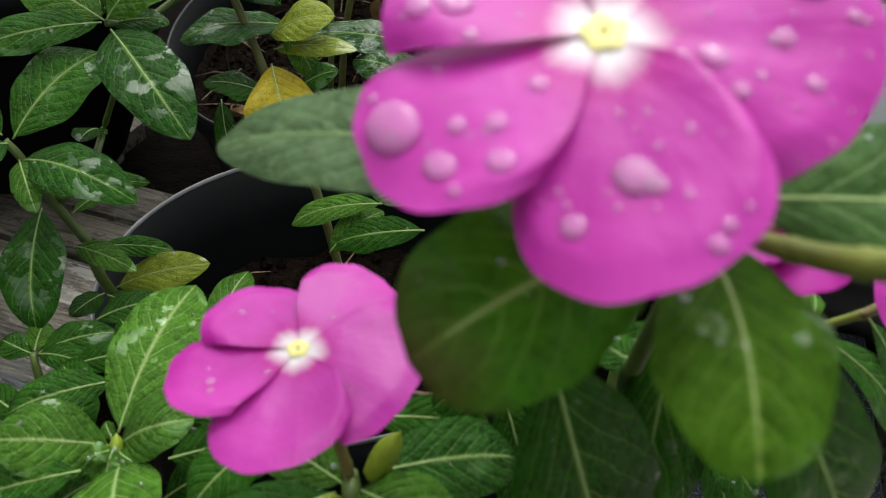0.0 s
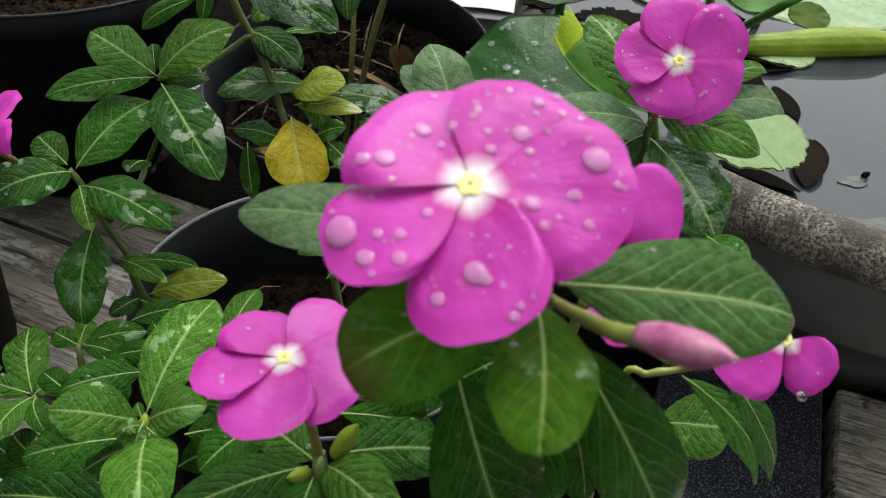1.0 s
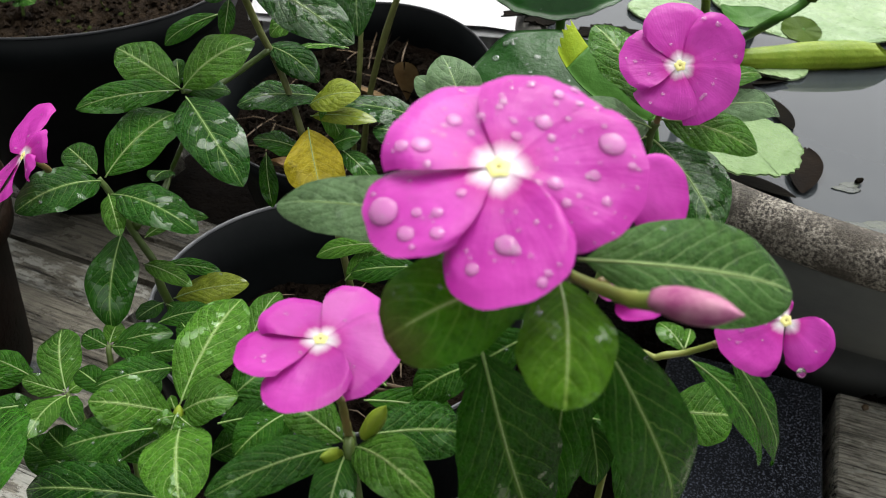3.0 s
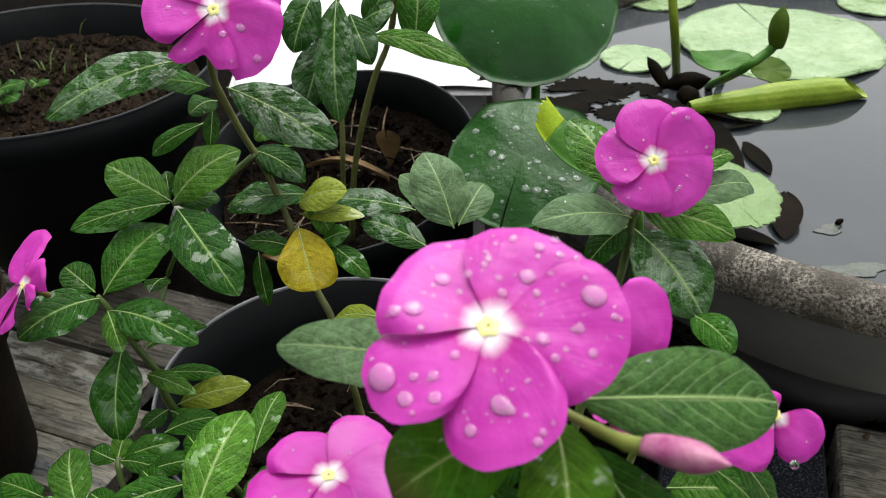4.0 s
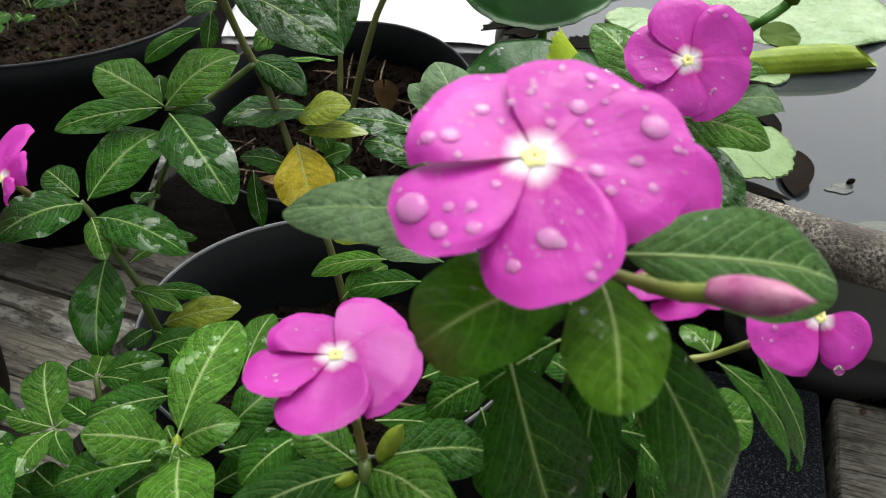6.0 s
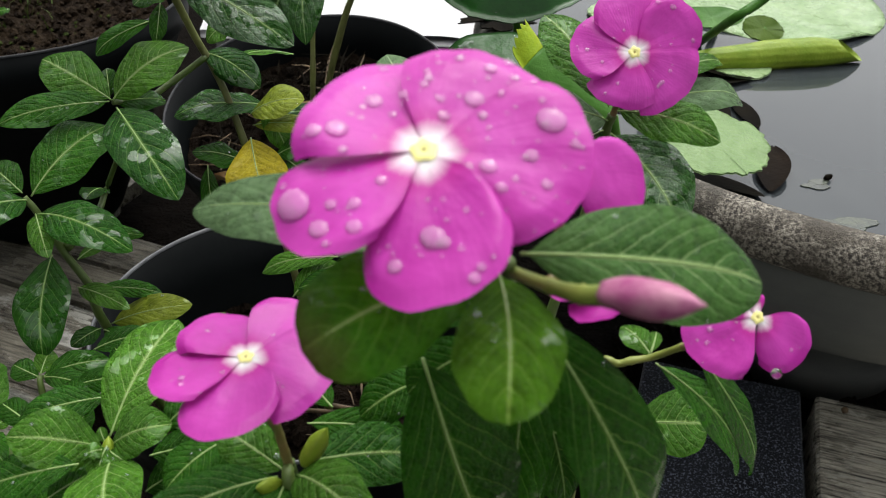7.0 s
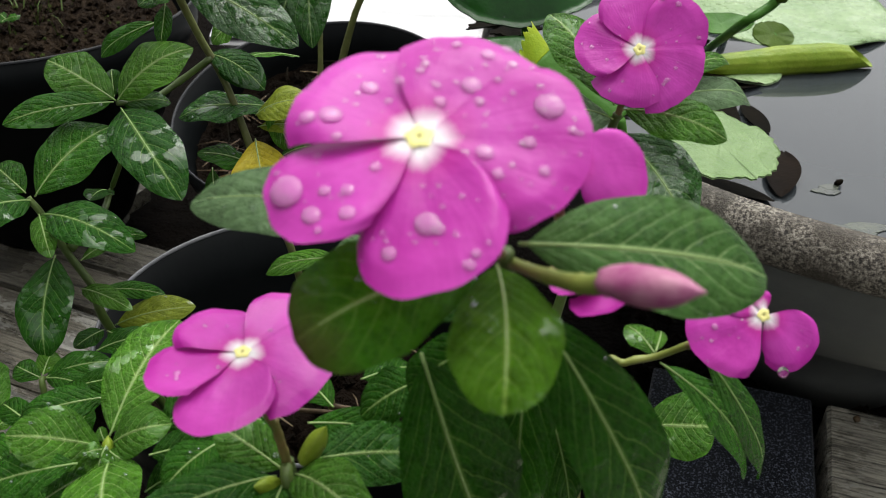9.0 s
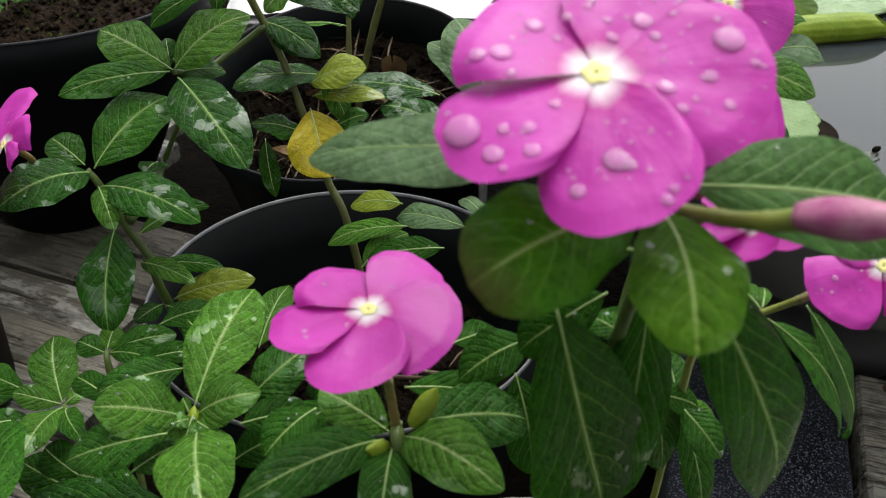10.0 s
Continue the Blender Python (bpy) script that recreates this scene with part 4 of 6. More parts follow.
# main branch and its big flower
stem(front, [(P5X, P5Y + 0.01, 0.145), (0.0687, 0.1650, 0.3378), (0.0679, 0.1550, 0.3719), (0.0678, 0.1400, 0.4019), (0.0660, 0.1300, 0.4212)], 0.0019, 0.0014)
flower(front, (0.0505, 0.126, 0.4455), (-0.10, -0.42, 0.90), 0.0275, 0.0, 0.05, petals=BIG_BLOOM, tube_to=(0.0655, 0.1300, 0.4204), label="large magenta flower covered in rain drops")
leaf(front, (0.0680, 0.1280, 0.4245), (0.1206, 0.1450, 0.4085), 0.0232, 0.10, 12, SHEEN)
leaf(front, (0.0645, 0.1280, 0.4199), (0.0656, 0.0960, 0.4141), 0.0186, 0.10, 0, OLIVE, round_tip=0.5)
leaf(front, (0.0612, 0.1280, 0.4186), (0.0316, 0.1080, 0.4173), 0.0222, 0.10, 0, OLIVE_TIP, round_tip=.45)
leaf(front, (0.0540, 0.1400, 0.4228), (-0.0037, 0.1680, 0.4067), 0.0173, 0.08, 0, PALE)
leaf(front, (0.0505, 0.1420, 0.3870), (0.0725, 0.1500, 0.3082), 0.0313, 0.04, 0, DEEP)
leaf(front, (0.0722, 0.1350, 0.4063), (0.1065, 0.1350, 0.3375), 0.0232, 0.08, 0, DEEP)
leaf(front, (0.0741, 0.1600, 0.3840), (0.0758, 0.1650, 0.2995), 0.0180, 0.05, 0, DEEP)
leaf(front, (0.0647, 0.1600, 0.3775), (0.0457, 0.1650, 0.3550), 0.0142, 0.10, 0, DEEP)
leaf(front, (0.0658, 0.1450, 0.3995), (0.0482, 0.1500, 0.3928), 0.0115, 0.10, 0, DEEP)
stem(front, [(0.0675, 0.1300, 0.4189), (0.0733, 0.1210, 0.4226), (0.0773, 0.1130, 0.4271), (0.0808, 0.1080, 0.4308)], 0.0011, 0.0019, STALK, "yellow-green flower stalk")
part("bud", place(spindle("bud", (0.0800, 0.1080, 0.4311), (0.0925, 0.0970, 0.4378), 0.0029, BUD, 0.8), front), front, "closed pale pink flower bud")
flower(front, (0.0795, 0.1560, 0.4262), (0.35, -0.55, 0.60), 0.0150, 0.0, 0.10, tube_to=(0.080, 0.157, 0.405), label="small magenta flower half hidden behind the large one", petals=HIDDEN_BLOOM)
flower(front, (0.0902, 0.1500, 0.4028), (0.35, 0.1, -0.9), 0.0135, 0.7, 0.15, tube_to=(0.075, 0.14, 0.41), label="magenta flower hanging face down")
# the branch with the lower flower
stem(front, [(P5X - 0.03, P5Y - 0.01, 0.145), (0.0182, 0.1520, 0.3203), (0.0166, 0.1570, 0.3327), (0.0161, 0.1570, 0.3370)], 0.0019, 0.0015)
stem(front, [(0.0164, 0.1570, 0.3338), (0.0154, 0.1550, 0.3453), (0.0147, 0.1530, 0.3552)], 0.0013, 0.0011, STEM_RED)
flower(front, (0.0114, 0.1455, 0.3821), (-0.02, -0.10, 0.99), 0.0210, 0.0, 0.04, petals=LOW_BLOOM, tube_to=(0.0150, 0.1540, 0.3513), label="magenta flower in full bloom with a white eye")
leaf(front, (0.0147, 0.1570, 0.3337), (-0.0042, 0.1660, 0.3398), 0.0133, 0.12, 0, FRESH)
leaf(front, (0.0130, 0.1560, 0.3324), (-0.0172, 0.1300, 0.3398), 0.0143, 0.12, 0, GREEN)
leaf(front, (0.0177, 0.1560, 0.3334), (0.0407, 0.1300, 0.3462), 0.0163, 0.12, 0, FRESH)
leaf(front, (0.0191, 0.1580, 0.3358), (0.0516, 0.1720, 0.3257), 0.0177, 0.12, 0, GREEN)
leaf(front, (0.0155, 0.1540, 0.3325), (0.0140, 0.1250, 0.3319), 0.0127, 0.10, 0, GREEN)
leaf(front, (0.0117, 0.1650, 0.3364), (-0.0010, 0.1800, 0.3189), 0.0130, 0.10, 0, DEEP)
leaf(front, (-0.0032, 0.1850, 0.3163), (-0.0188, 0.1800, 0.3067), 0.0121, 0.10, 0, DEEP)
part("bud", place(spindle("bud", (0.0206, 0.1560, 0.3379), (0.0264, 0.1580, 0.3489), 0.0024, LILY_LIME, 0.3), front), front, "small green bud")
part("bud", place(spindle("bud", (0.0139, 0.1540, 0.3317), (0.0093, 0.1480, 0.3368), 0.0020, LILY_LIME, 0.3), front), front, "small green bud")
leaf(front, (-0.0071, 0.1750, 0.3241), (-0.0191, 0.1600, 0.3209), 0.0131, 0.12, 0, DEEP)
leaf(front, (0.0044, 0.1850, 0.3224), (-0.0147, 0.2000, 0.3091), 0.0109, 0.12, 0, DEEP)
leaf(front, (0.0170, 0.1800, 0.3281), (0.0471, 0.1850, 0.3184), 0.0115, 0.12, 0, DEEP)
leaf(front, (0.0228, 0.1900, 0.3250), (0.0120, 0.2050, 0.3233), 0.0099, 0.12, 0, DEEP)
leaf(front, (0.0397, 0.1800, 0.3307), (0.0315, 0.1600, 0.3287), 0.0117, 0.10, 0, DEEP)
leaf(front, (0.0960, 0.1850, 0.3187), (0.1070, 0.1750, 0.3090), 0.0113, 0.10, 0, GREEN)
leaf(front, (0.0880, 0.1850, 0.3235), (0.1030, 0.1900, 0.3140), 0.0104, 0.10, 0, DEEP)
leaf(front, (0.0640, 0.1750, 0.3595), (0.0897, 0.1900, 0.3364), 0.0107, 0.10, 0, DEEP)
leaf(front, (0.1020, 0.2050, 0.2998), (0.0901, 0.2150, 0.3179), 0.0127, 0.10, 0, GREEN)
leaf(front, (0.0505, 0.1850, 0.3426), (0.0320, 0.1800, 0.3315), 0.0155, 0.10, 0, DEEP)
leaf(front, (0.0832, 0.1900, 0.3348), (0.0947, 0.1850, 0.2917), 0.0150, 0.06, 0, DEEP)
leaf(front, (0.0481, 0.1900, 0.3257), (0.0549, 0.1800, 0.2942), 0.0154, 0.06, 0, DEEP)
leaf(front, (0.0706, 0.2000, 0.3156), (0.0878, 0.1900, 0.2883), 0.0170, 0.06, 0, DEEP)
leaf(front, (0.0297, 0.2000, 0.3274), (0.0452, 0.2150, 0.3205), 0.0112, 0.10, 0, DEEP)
# side branch with the nodding flower
stem(front, [(P5X + 0.02, P5Y + 0.02, 0.145), (0.098, 0.20, 0.25), (0.0962, 0.1850, 0.3438), (0.1030, 0.1820, 0.3535), (0.1108, 0.1820, 0.3562), (0.1173, 0.1780, 0.3638)], 0.0013, 0.0009, STALK)
flower(front, (0.1315, 0.1720, 0.3787), (0.15, -0.70, 0.66), 0.0188, 0.0, 0.08, tube_to=(0.1166, 0.1780, 0.3631), label="drooping magenta flower with a hanging water drop", petals=NODDING_BLOOM)
leaf(front, (0.1120, 0.1820, 0.3540), (0.1480, 0.1950, 0.3030), 0.0165, 0.10, -5, GREEN, round_tip=0.42, turn=15)
leaf(front, (0.1240, 0.1880, 0.3540), (0.1610, 0.2050, 0.2870), 0.0135, 0.05, 0, GREEN)
leaf(front, (0.1225, 0.2280, 0.2875), (0.1470, 0.2250, 0.2913), 0.0240, 0.08, 0, FRESH, round_tip=.5)
leaf(front, (0.1110, 0.1840, 0.3549), (0.1044, 0.1950, 0.3562), 0.0082, 0.10, 0, FRESH)
leaf(front, (0.1108, 0.1840, 0.3560), (0.1142, 0.1950, 0.3549), 0.0038, 0.10, 0, FRESH)
leaf(front, (0.0977, 0.1950, 0.3060), (0.1078, 0.1900, 0.3109), 0.0086, 0.10, 0, FRESH)
leaf(front, (0.0983, 0.1950, 0.3098), (0.1078, 0.1800, 0.2795), 0.0108, 0.08, 0, GREEN)
leaf(front, (0.0975, 0.1950, 0.3072), (0.0892, 0.2050, 0.3122), 0.0096, 0.10, 0, GREEN)
leaf(front, (0.0988, 0.1980, 0.3082), (0.0970, 0.2150, 0.3150), 0.0114, 0.10, 0, GREEN)
leaf(front, (0.0715, 0.1600, 0.3642), (0.0626, 0.1700, 0.3631), 0.0079, 0.10, 0, GREEN)
# upper branch towards the basin
stem(front, [(P5X + 0.005, P5Y + 0.03, 0.145), (0.085, 0.24, 0.28), (0.1037, 0.2650, 0.3618), (0.1055, 0.2680, 0.3798), (0.1069, 0.2680, 0.3858)], 0.0018, 0.0015)
flower(front, (0.1097, 0.2620, 0.4101), (-0.12, -0.78, 0.62), 0.0214, 0.0, 0.03, petals=BASIN_BLOOM, tube_to=(0.1067, 0.2680, 0.3842), label="magenta flower above the basin with fine drops")
leaf(front, (0.1051, 0.2660, 0.3847), (0.0693, 0.2480, 0.3949), 0.0181, 0.12, 0, PALE)
leaf(front, (0.1080, 0.2660, 0.3882), (0.1379, 0.2500, 0.3879), 0.0161, 0.14, 10, FRESH)
leaf(front, (0.1064, 0.2640, 0.3811), (0.1278, 0.2360, 0.3634), 0.0268, 0.12, 0, DRENCHED)
leaf(front, (0.1234, 0.2380, 0.3630), (0.1356, 0.2220, 0.3595), 0.0132, 0.12, 0, GREEN)
leaf(front, (0.1050, 0.2660, 0.3896), (0.0845, 0.3000, 0.4070), 0.0194, 0.12, 0, FRESH)
leaf(front, (0.1100, 0.2680, 0.3887), (0.1600, 0.3000, 0.3796), 0.0140, 0.12, 0, PALE)
leaf(front, (0.1041, 0.2660, 0.3811), (0.0877, 0.2500, 0.3746), 0.0116, 0.12, 0, DEEP)
leaf(front, (0.1120, 0.2680, 0.3941), (0.1494, 0.3000, 0.3937), 0.0078, 0.12, 0, FRESH)

low = thing("periwinkle_plant", "low leafy periwinkle with fresh green whorls in a black pot", "periwinkle plant", (P6X, P6Y, 0.15), "periwinkle plants")
# pale whorl
stem(low, [(P6X + 0.03, P6Y + 0.01, 0.145), (-0.06, 0.19, 0.24), (-0.0491, 0.1920, 0.2942), (-0.0483, 0.1920, 0.3027)], 0.0022, 0.0014)
leaf(low, (-0.0468, 0.1920, 0.3070), (-0.0359, 0.2360, 0.3188), 0.0222, 0.10, 0, FRESH)
leaf(low, (-0.0486, 0.1900, 0.3042), (-0.0714, 0.1800, 0.3177), 0.0194, 0.12, 0, FRESH)
leaf(low, (-0.0462, 0.1900, 0.3049), (-0.0258, 0.1880, 0.3176), 0.0158, 0.12, 0, FRESH)
leaf(low, (-0.0451, 0.1880, 0.3029), (-0.0342, 0.1500, 0.3065), 0.0227, 0.12, 0, FRESH)
leaf(low, (-0.0473, 0.1880, 0.3042), (-0.0478, 0.1780, 0.3033), 0.0075, 0.10, 0, FRESH)
leaf(low, (-0.0470, 0.1900, 0.3049), (-0.0428, 0.1840, 0.3046), 0.0042, 0.10, 0, FRESH)
leaf(low, (-0.0487, 0.1920, 0.3041), (-0.0514, 0.1960, 0.3068), 0.0038, 0.10, 0, FRESH)
part("bud", place(spindle("bud", (-0.0461, 0.1860, 0.3042), (-0.0462, 0.1900, 0.3093), 0.0017, LILY_LIME, 0.3), low), low, "small green shoot tip")
leaf(low, (-0.0457, 0.1870, 0.3064), (-0.0383, 0.1820, 0.3067), 0.0049, 0.10, 0, FRESH)
leaf(low, (-0.0464, 0.1870, 0.3064), (-0.0506, 0.1820, 0.3097), 0.0057, 0.10, 0, FRESH)
leaf(low, (-0.0459, 0.1870, 0.3081), (-0.0469, 0.1800, 0.3040), 0.0058, 0.10, 0, FRESH)
leaf(low, (-0.0560, 0.2150, 0.3015), (-0.0833, 0.2050, 0.2988), 0.0133, 0.12, 0, GREEN)
leaf(low, (-0.0509, 0.1780, 0.3097), (-0.0814, 0.1750, 0.3001), 0.0145, 0.12, 0, GREEN)
leaf(low, (-0.0420, 0.2550, 0.2764), (-0.0345, 0.2850, 0.2848), 0.0130, 0.10, 0, FRESH)
leaf(low, (-0.0293, 0.1900, 0.3127), (-0.0107, 0.2000, 0.3266), 0.0162, 0.12, 0, GREEN)
leaf(low, (-0.0302, 0.1800, 0.3123), (-0.0110, 0.1850, 0.3149), 0.0112, 0.10, 0, DEEP)
leaf(low, (-0.0969, 0.2500, 0.2763), (-0.0731, 0.2580, 0.2794), 0.0119, 0.12, 0, GREEN)
leaf(low, (-0.0979, 0.2500, 0.2763), (-0.1107, 0.2560, 0.2772), 0.0094, 0.12, 0, GREEN)
leaf(low, (-0.0971, 0.2500, 0.2779), (-0.0963, 0.2600, 0.2817), 0.0085, 0.10, 0, FRESH)
leaf(low, (-0.0964, 0.2500, 0.2764), (-0.0743, 0.2400, 0.2821), 0.0084, 0.10, 0, GREEN)
stem(low, [(P6X + 0.02, P6Y + 0.03, 0.145), (-0.085, 0.225, 0.21), (-0.0956, 0.2450, 0.2715), (-0.0970, 0.2500, 0.2770)], 0.0016, 0.0010)
stem(low, [(P6X + 0.01, P6Y + 0.02, 0.145), (-0.09, 0.205, 0.21), (-0.0953, 0.2150, 0.2667), (-0.1034, 0.2220, 0.2765)], 0.0018, 0.0010)
leaf(low, (-0.1036, 0.2220, 0.2777), (-0.1144, 0.2480, 0.2859), 0.0174, 0.10, 0, FRESH)
leaf(low, (-0.1041, 0.2220, 0.2770), (-0.1213, 0.2240, 0.2802), 0.0086, 0.12, 0, FRESH)
leaf(low, (-0.1028, 0.2220, 0.2771), (-0.0974, 0.2260, 0.2796), 0.0058, 0.12, 0, FRESH)
leaf(low, (-0.1030, 0.2200, 0.2773), (-0.1065, 0.1950, 0.2809), 0.0127, 0.12, 0, FRESH)
leaf(low, (-0.1017, 0.2200, 0.2767), (-0.0885, 0.2000, 0.2832), 0.0088, 0.12, 0, GREEN)
leaf(low, (-0.1571, 0.2500, 0.2459), (-0.1353, 0.2550, 0.2547), 0.0105, 0.12, 0, GREEN)
leaf(low, (-0.0966, 0.1500, 0.2969), (-0.1135, 0.1950, 0.2954), 0.0294, 0.08, 0, GREEN)
leaf(low, (-0.1126, 0.2050, 0.2857), (-0.1412, 0.1950, 0.2833), 0.0128, 0.12, 0, GREEN)
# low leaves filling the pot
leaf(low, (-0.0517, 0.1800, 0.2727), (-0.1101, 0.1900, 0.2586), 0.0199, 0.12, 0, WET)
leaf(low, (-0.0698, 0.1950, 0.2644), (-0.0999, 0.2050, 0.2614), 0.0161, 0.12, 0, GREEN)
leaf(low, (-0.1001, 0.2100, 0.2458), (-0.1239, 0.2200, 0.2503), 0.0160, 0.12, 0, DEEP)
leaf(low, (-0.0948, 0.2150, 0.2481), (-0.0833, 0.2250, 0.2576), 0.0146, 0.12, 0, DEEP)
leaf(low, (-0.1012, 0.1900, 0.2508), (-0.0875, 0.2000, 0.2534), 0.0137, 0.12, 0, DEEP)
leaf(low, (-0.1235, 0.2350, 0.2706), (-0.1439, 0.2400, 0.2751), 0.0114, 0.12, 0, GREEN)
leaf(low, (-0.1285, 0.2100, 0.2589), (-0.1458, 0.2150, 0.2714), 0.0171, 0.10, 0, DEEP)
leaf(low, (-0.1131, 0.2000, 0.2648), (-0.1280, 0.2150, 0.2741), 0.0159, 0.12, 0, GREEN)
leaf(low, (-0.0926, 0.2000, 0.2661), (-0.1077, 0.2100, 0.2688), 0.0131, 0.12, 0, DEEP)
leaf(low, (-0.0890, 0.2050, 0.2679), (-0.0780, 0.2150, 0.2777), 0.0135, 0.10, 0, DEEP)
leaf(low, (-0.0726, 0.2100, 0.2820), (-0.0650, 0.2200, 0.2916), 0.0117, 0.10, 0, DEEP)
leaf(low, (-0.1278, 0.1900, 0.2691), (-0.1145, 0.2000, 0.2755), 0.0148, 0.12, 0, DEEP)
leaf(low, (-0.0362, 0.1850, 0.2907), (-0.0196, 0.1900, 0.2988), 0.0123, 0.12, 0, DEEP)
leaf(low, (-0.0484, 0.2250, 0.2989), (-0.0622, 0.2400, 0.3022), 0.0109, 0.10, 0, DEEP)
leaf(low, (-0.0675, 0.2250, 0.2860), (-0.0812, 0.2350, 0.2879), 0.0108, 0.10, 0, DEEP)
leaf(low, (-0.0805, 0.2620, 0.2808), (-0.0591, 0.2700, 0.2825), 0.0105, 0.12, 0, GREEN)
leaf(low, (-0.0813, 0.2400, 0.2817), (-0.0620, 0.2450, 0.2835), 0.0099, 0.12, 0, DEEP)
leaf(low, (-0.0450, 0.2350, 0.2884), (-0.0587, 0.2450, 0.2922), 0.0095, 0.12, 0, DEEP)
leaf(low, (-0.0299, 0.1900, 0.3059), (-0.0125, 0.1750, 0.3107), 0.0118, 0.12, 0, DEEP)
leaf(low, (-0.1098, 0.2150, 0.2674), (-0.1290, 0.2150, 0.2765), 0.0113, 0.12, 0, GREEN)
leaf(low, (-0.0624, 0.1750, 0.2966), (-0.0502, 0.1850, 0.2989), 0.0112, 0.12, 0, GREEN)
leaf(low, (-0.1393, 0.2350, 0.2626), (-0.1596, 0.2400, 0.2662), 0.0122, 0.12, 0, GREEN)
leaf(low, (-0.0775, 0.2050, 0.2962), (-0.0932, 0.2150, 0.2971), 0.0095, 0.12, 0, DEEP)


side_plant = thing("periwinkle_plant", "wet green periwinkle sprig in a clay pot", "periwinkle plant", (P4X, P4Y, 0.15), "periwinkle plants")
stem(side_plant, [(P4X, P4Y, 0.145), (P4X + 0.03, P4Y - 0.08, 0.27), (-0.1555, 0.2150, 0.3030)], 0.002, 0.0012)
leaf(side_plant, (-0.1534, 0.2100, 0.2944), (-0.1381, 0.2350, 0.3158), 0.0205, 0.12, 0, GREEN)
leaf(side_plant, (-0.1537, 0.2100, 0.2970), (-0.1377, 0.1900, 0.2960), 0.0126, 0.12, 0, GREEN)

back_plant = thing("periwinkle_plant", "tall periwinkle with dark wet hanging leaves in a black pot", "periwinkle plant", (P3X, P3Y, 0.20), "periwinkle plants")
stem(back_plant, [(-0.044, 0.592, 0.160), (-0.0330, 0.5650, 0.2450), (-0.0173, 0.5600, 0.3075), (-0.0045, 0.5600, 0.3393), (0.0023, 0.5600, 0.3729), (0.0066, 0.5600, 0.3942)], 0.0024, 0.0018, STEM_TAN)
stem(back_plant, [(-0.052, 0.598, 0.160), (-0.0425, 0.5720, 0.2450), (-0.0413, 0.5800, 0.2988), (-0.0376, 0.5600, 0.3431), (-0.0337, 0.5500, 0.3797)], 0.0020, 0.0014, STEM_TAN)
leaf(back_plant, (-0.0277, 0.5000, 0.3891), (-0.0265, 0.4600, 0.3297), 0.0246, 0.06, 0, DRENCHED)
leaf(back_plant, (-0.0370, 0.5000, 0.3656), (-0.0472, 0.4700, 0.3327), 0.0249, 0.10, -20, DRENCHED)
leaf(back_plant, (-0.0128, 0.5200, 0.3574), (0.0480, 0.4800, 0.3550), 0.0144, 0.12, 20, FRESH)
leaf(back_plant, (0.0133, 0.5400, 0.3432), (0.0159, 0.5600, 0.3872), 0.0265, 0.10, 0, GREEN)
leaf(back_plant, (-0.0397, 0.5000, 0.3924), (-0.0523, 0.4800, 0.3631), 0.0235, 0.10, 0, WET)
leaf(back_plant, (-0.0199, 0.5400, 0.3580), (0.0025, 0.5300, 0.3722), 0.0265, 0.10, 0, DRENCHED)
leaf(back_plant, (-0.0150, 0.5400, 0.3506), (-0.0012, 0.5400, 0.3829), 0.0220, 0.10, 0, WET)
leaf(back_plant, (-0.0212, 0.5000, 0.3792), (-0.0075, 0.4800, 0.3563), 0.0187, 0.10, 0, WET)

# ---------------------------------------------------------------- water lilies
lily_leaf("lily_leaf", (0.3351, 0.8076, 0.2460), 0.094, LILY_PALE, spin=4.9, wavy=0.02, notch=0.02, label="large pale green lily leaf floating on the water", ragged=0.008)
lily_leaf("lily_leaf", (0.1960, 0.7640, 0.2460), 0.031, LILY_PALE, spin=1.0, wavy=0.02, notch=0.05, ragged=0.015, label="small pale lily leaf floating on the water")
lily_leaf("lily_leaf", (0.2420, 0.9295, 0.2460), 0.04, LILY_PALE, spin=4.0, wavy=0.02, notch=0.08, ragged=0.01, label="pale lily leaf floating on the water")
lily_leaf("lily_leaf", (0.2702, 0.6582, 0.2460), 0.023, LILY_PALE, spin=0.4, wavy=0.02, notch=0.08, ragged=0.01, label="small pale lily leaf under the rolled leaf")
lily_leaf("lily_leaf", (0.4550, 0.9043, 0.2460), 0.034, LILY_PALE, spin=2.0, wavy=0.02, notch=0.02, ragged=0.01, label="pale lily leaf at the far side of the basin")
lily_leaf("lily_leaf", (0.2040, 0.4754, 0.2750), 0.034, LILY_GREY, normal=(0.1, -0.15, 1), spin=2.0, wavy=0.04, label="pale lily leaf with a frilled edge over the rim", ragged=0.045, notch=0.02)
lily_leaf("lily_leaf", (0.0860, 0.5800, 0.3690), 0.063, LILY_DARK, normal=(0.05, -0.62, 0.75), spin=4.4, wavy=0.03, cup=-0.28, notch=0.03, ragged=0.014, label="large dark green wet lily leaf standing above the water", stalk=True)
lily_leaf("lily_leaf", (0.0788, 0.4600, 0.3072), 0.046, LILY_WET, normal=(-0.15, -0.45, 0.88), spin=1.2, notch=0.03, cup=-0.1, wavy=0.05, label="dark green lily leaf with rain drops lying on the rim", stalk=True)
lily_leaf("lily_leaf", (0.2576, 0.7164, 0.2620), 0.026, LILY_GREEN, normal=(-0.1, -0.45, 0.85), spin=3.2, wavy=0.02, aspect=0.42, fold=0.5, notch=0.06, label="narrow young green lily leaf beside the bud stalk", stalk=True)
lily_leaf("lily_leaf", (0.2977, 0.7069, 0.2580), 0.017, LILY_OLIVE, normal=(0.1, -0.5, 0.8), spin=3.2, wavy=0.03, aspect=0.75, notch=0.06, ragged=0.03, label="small olive lily leaf behind the bud stalk", stalk=True)



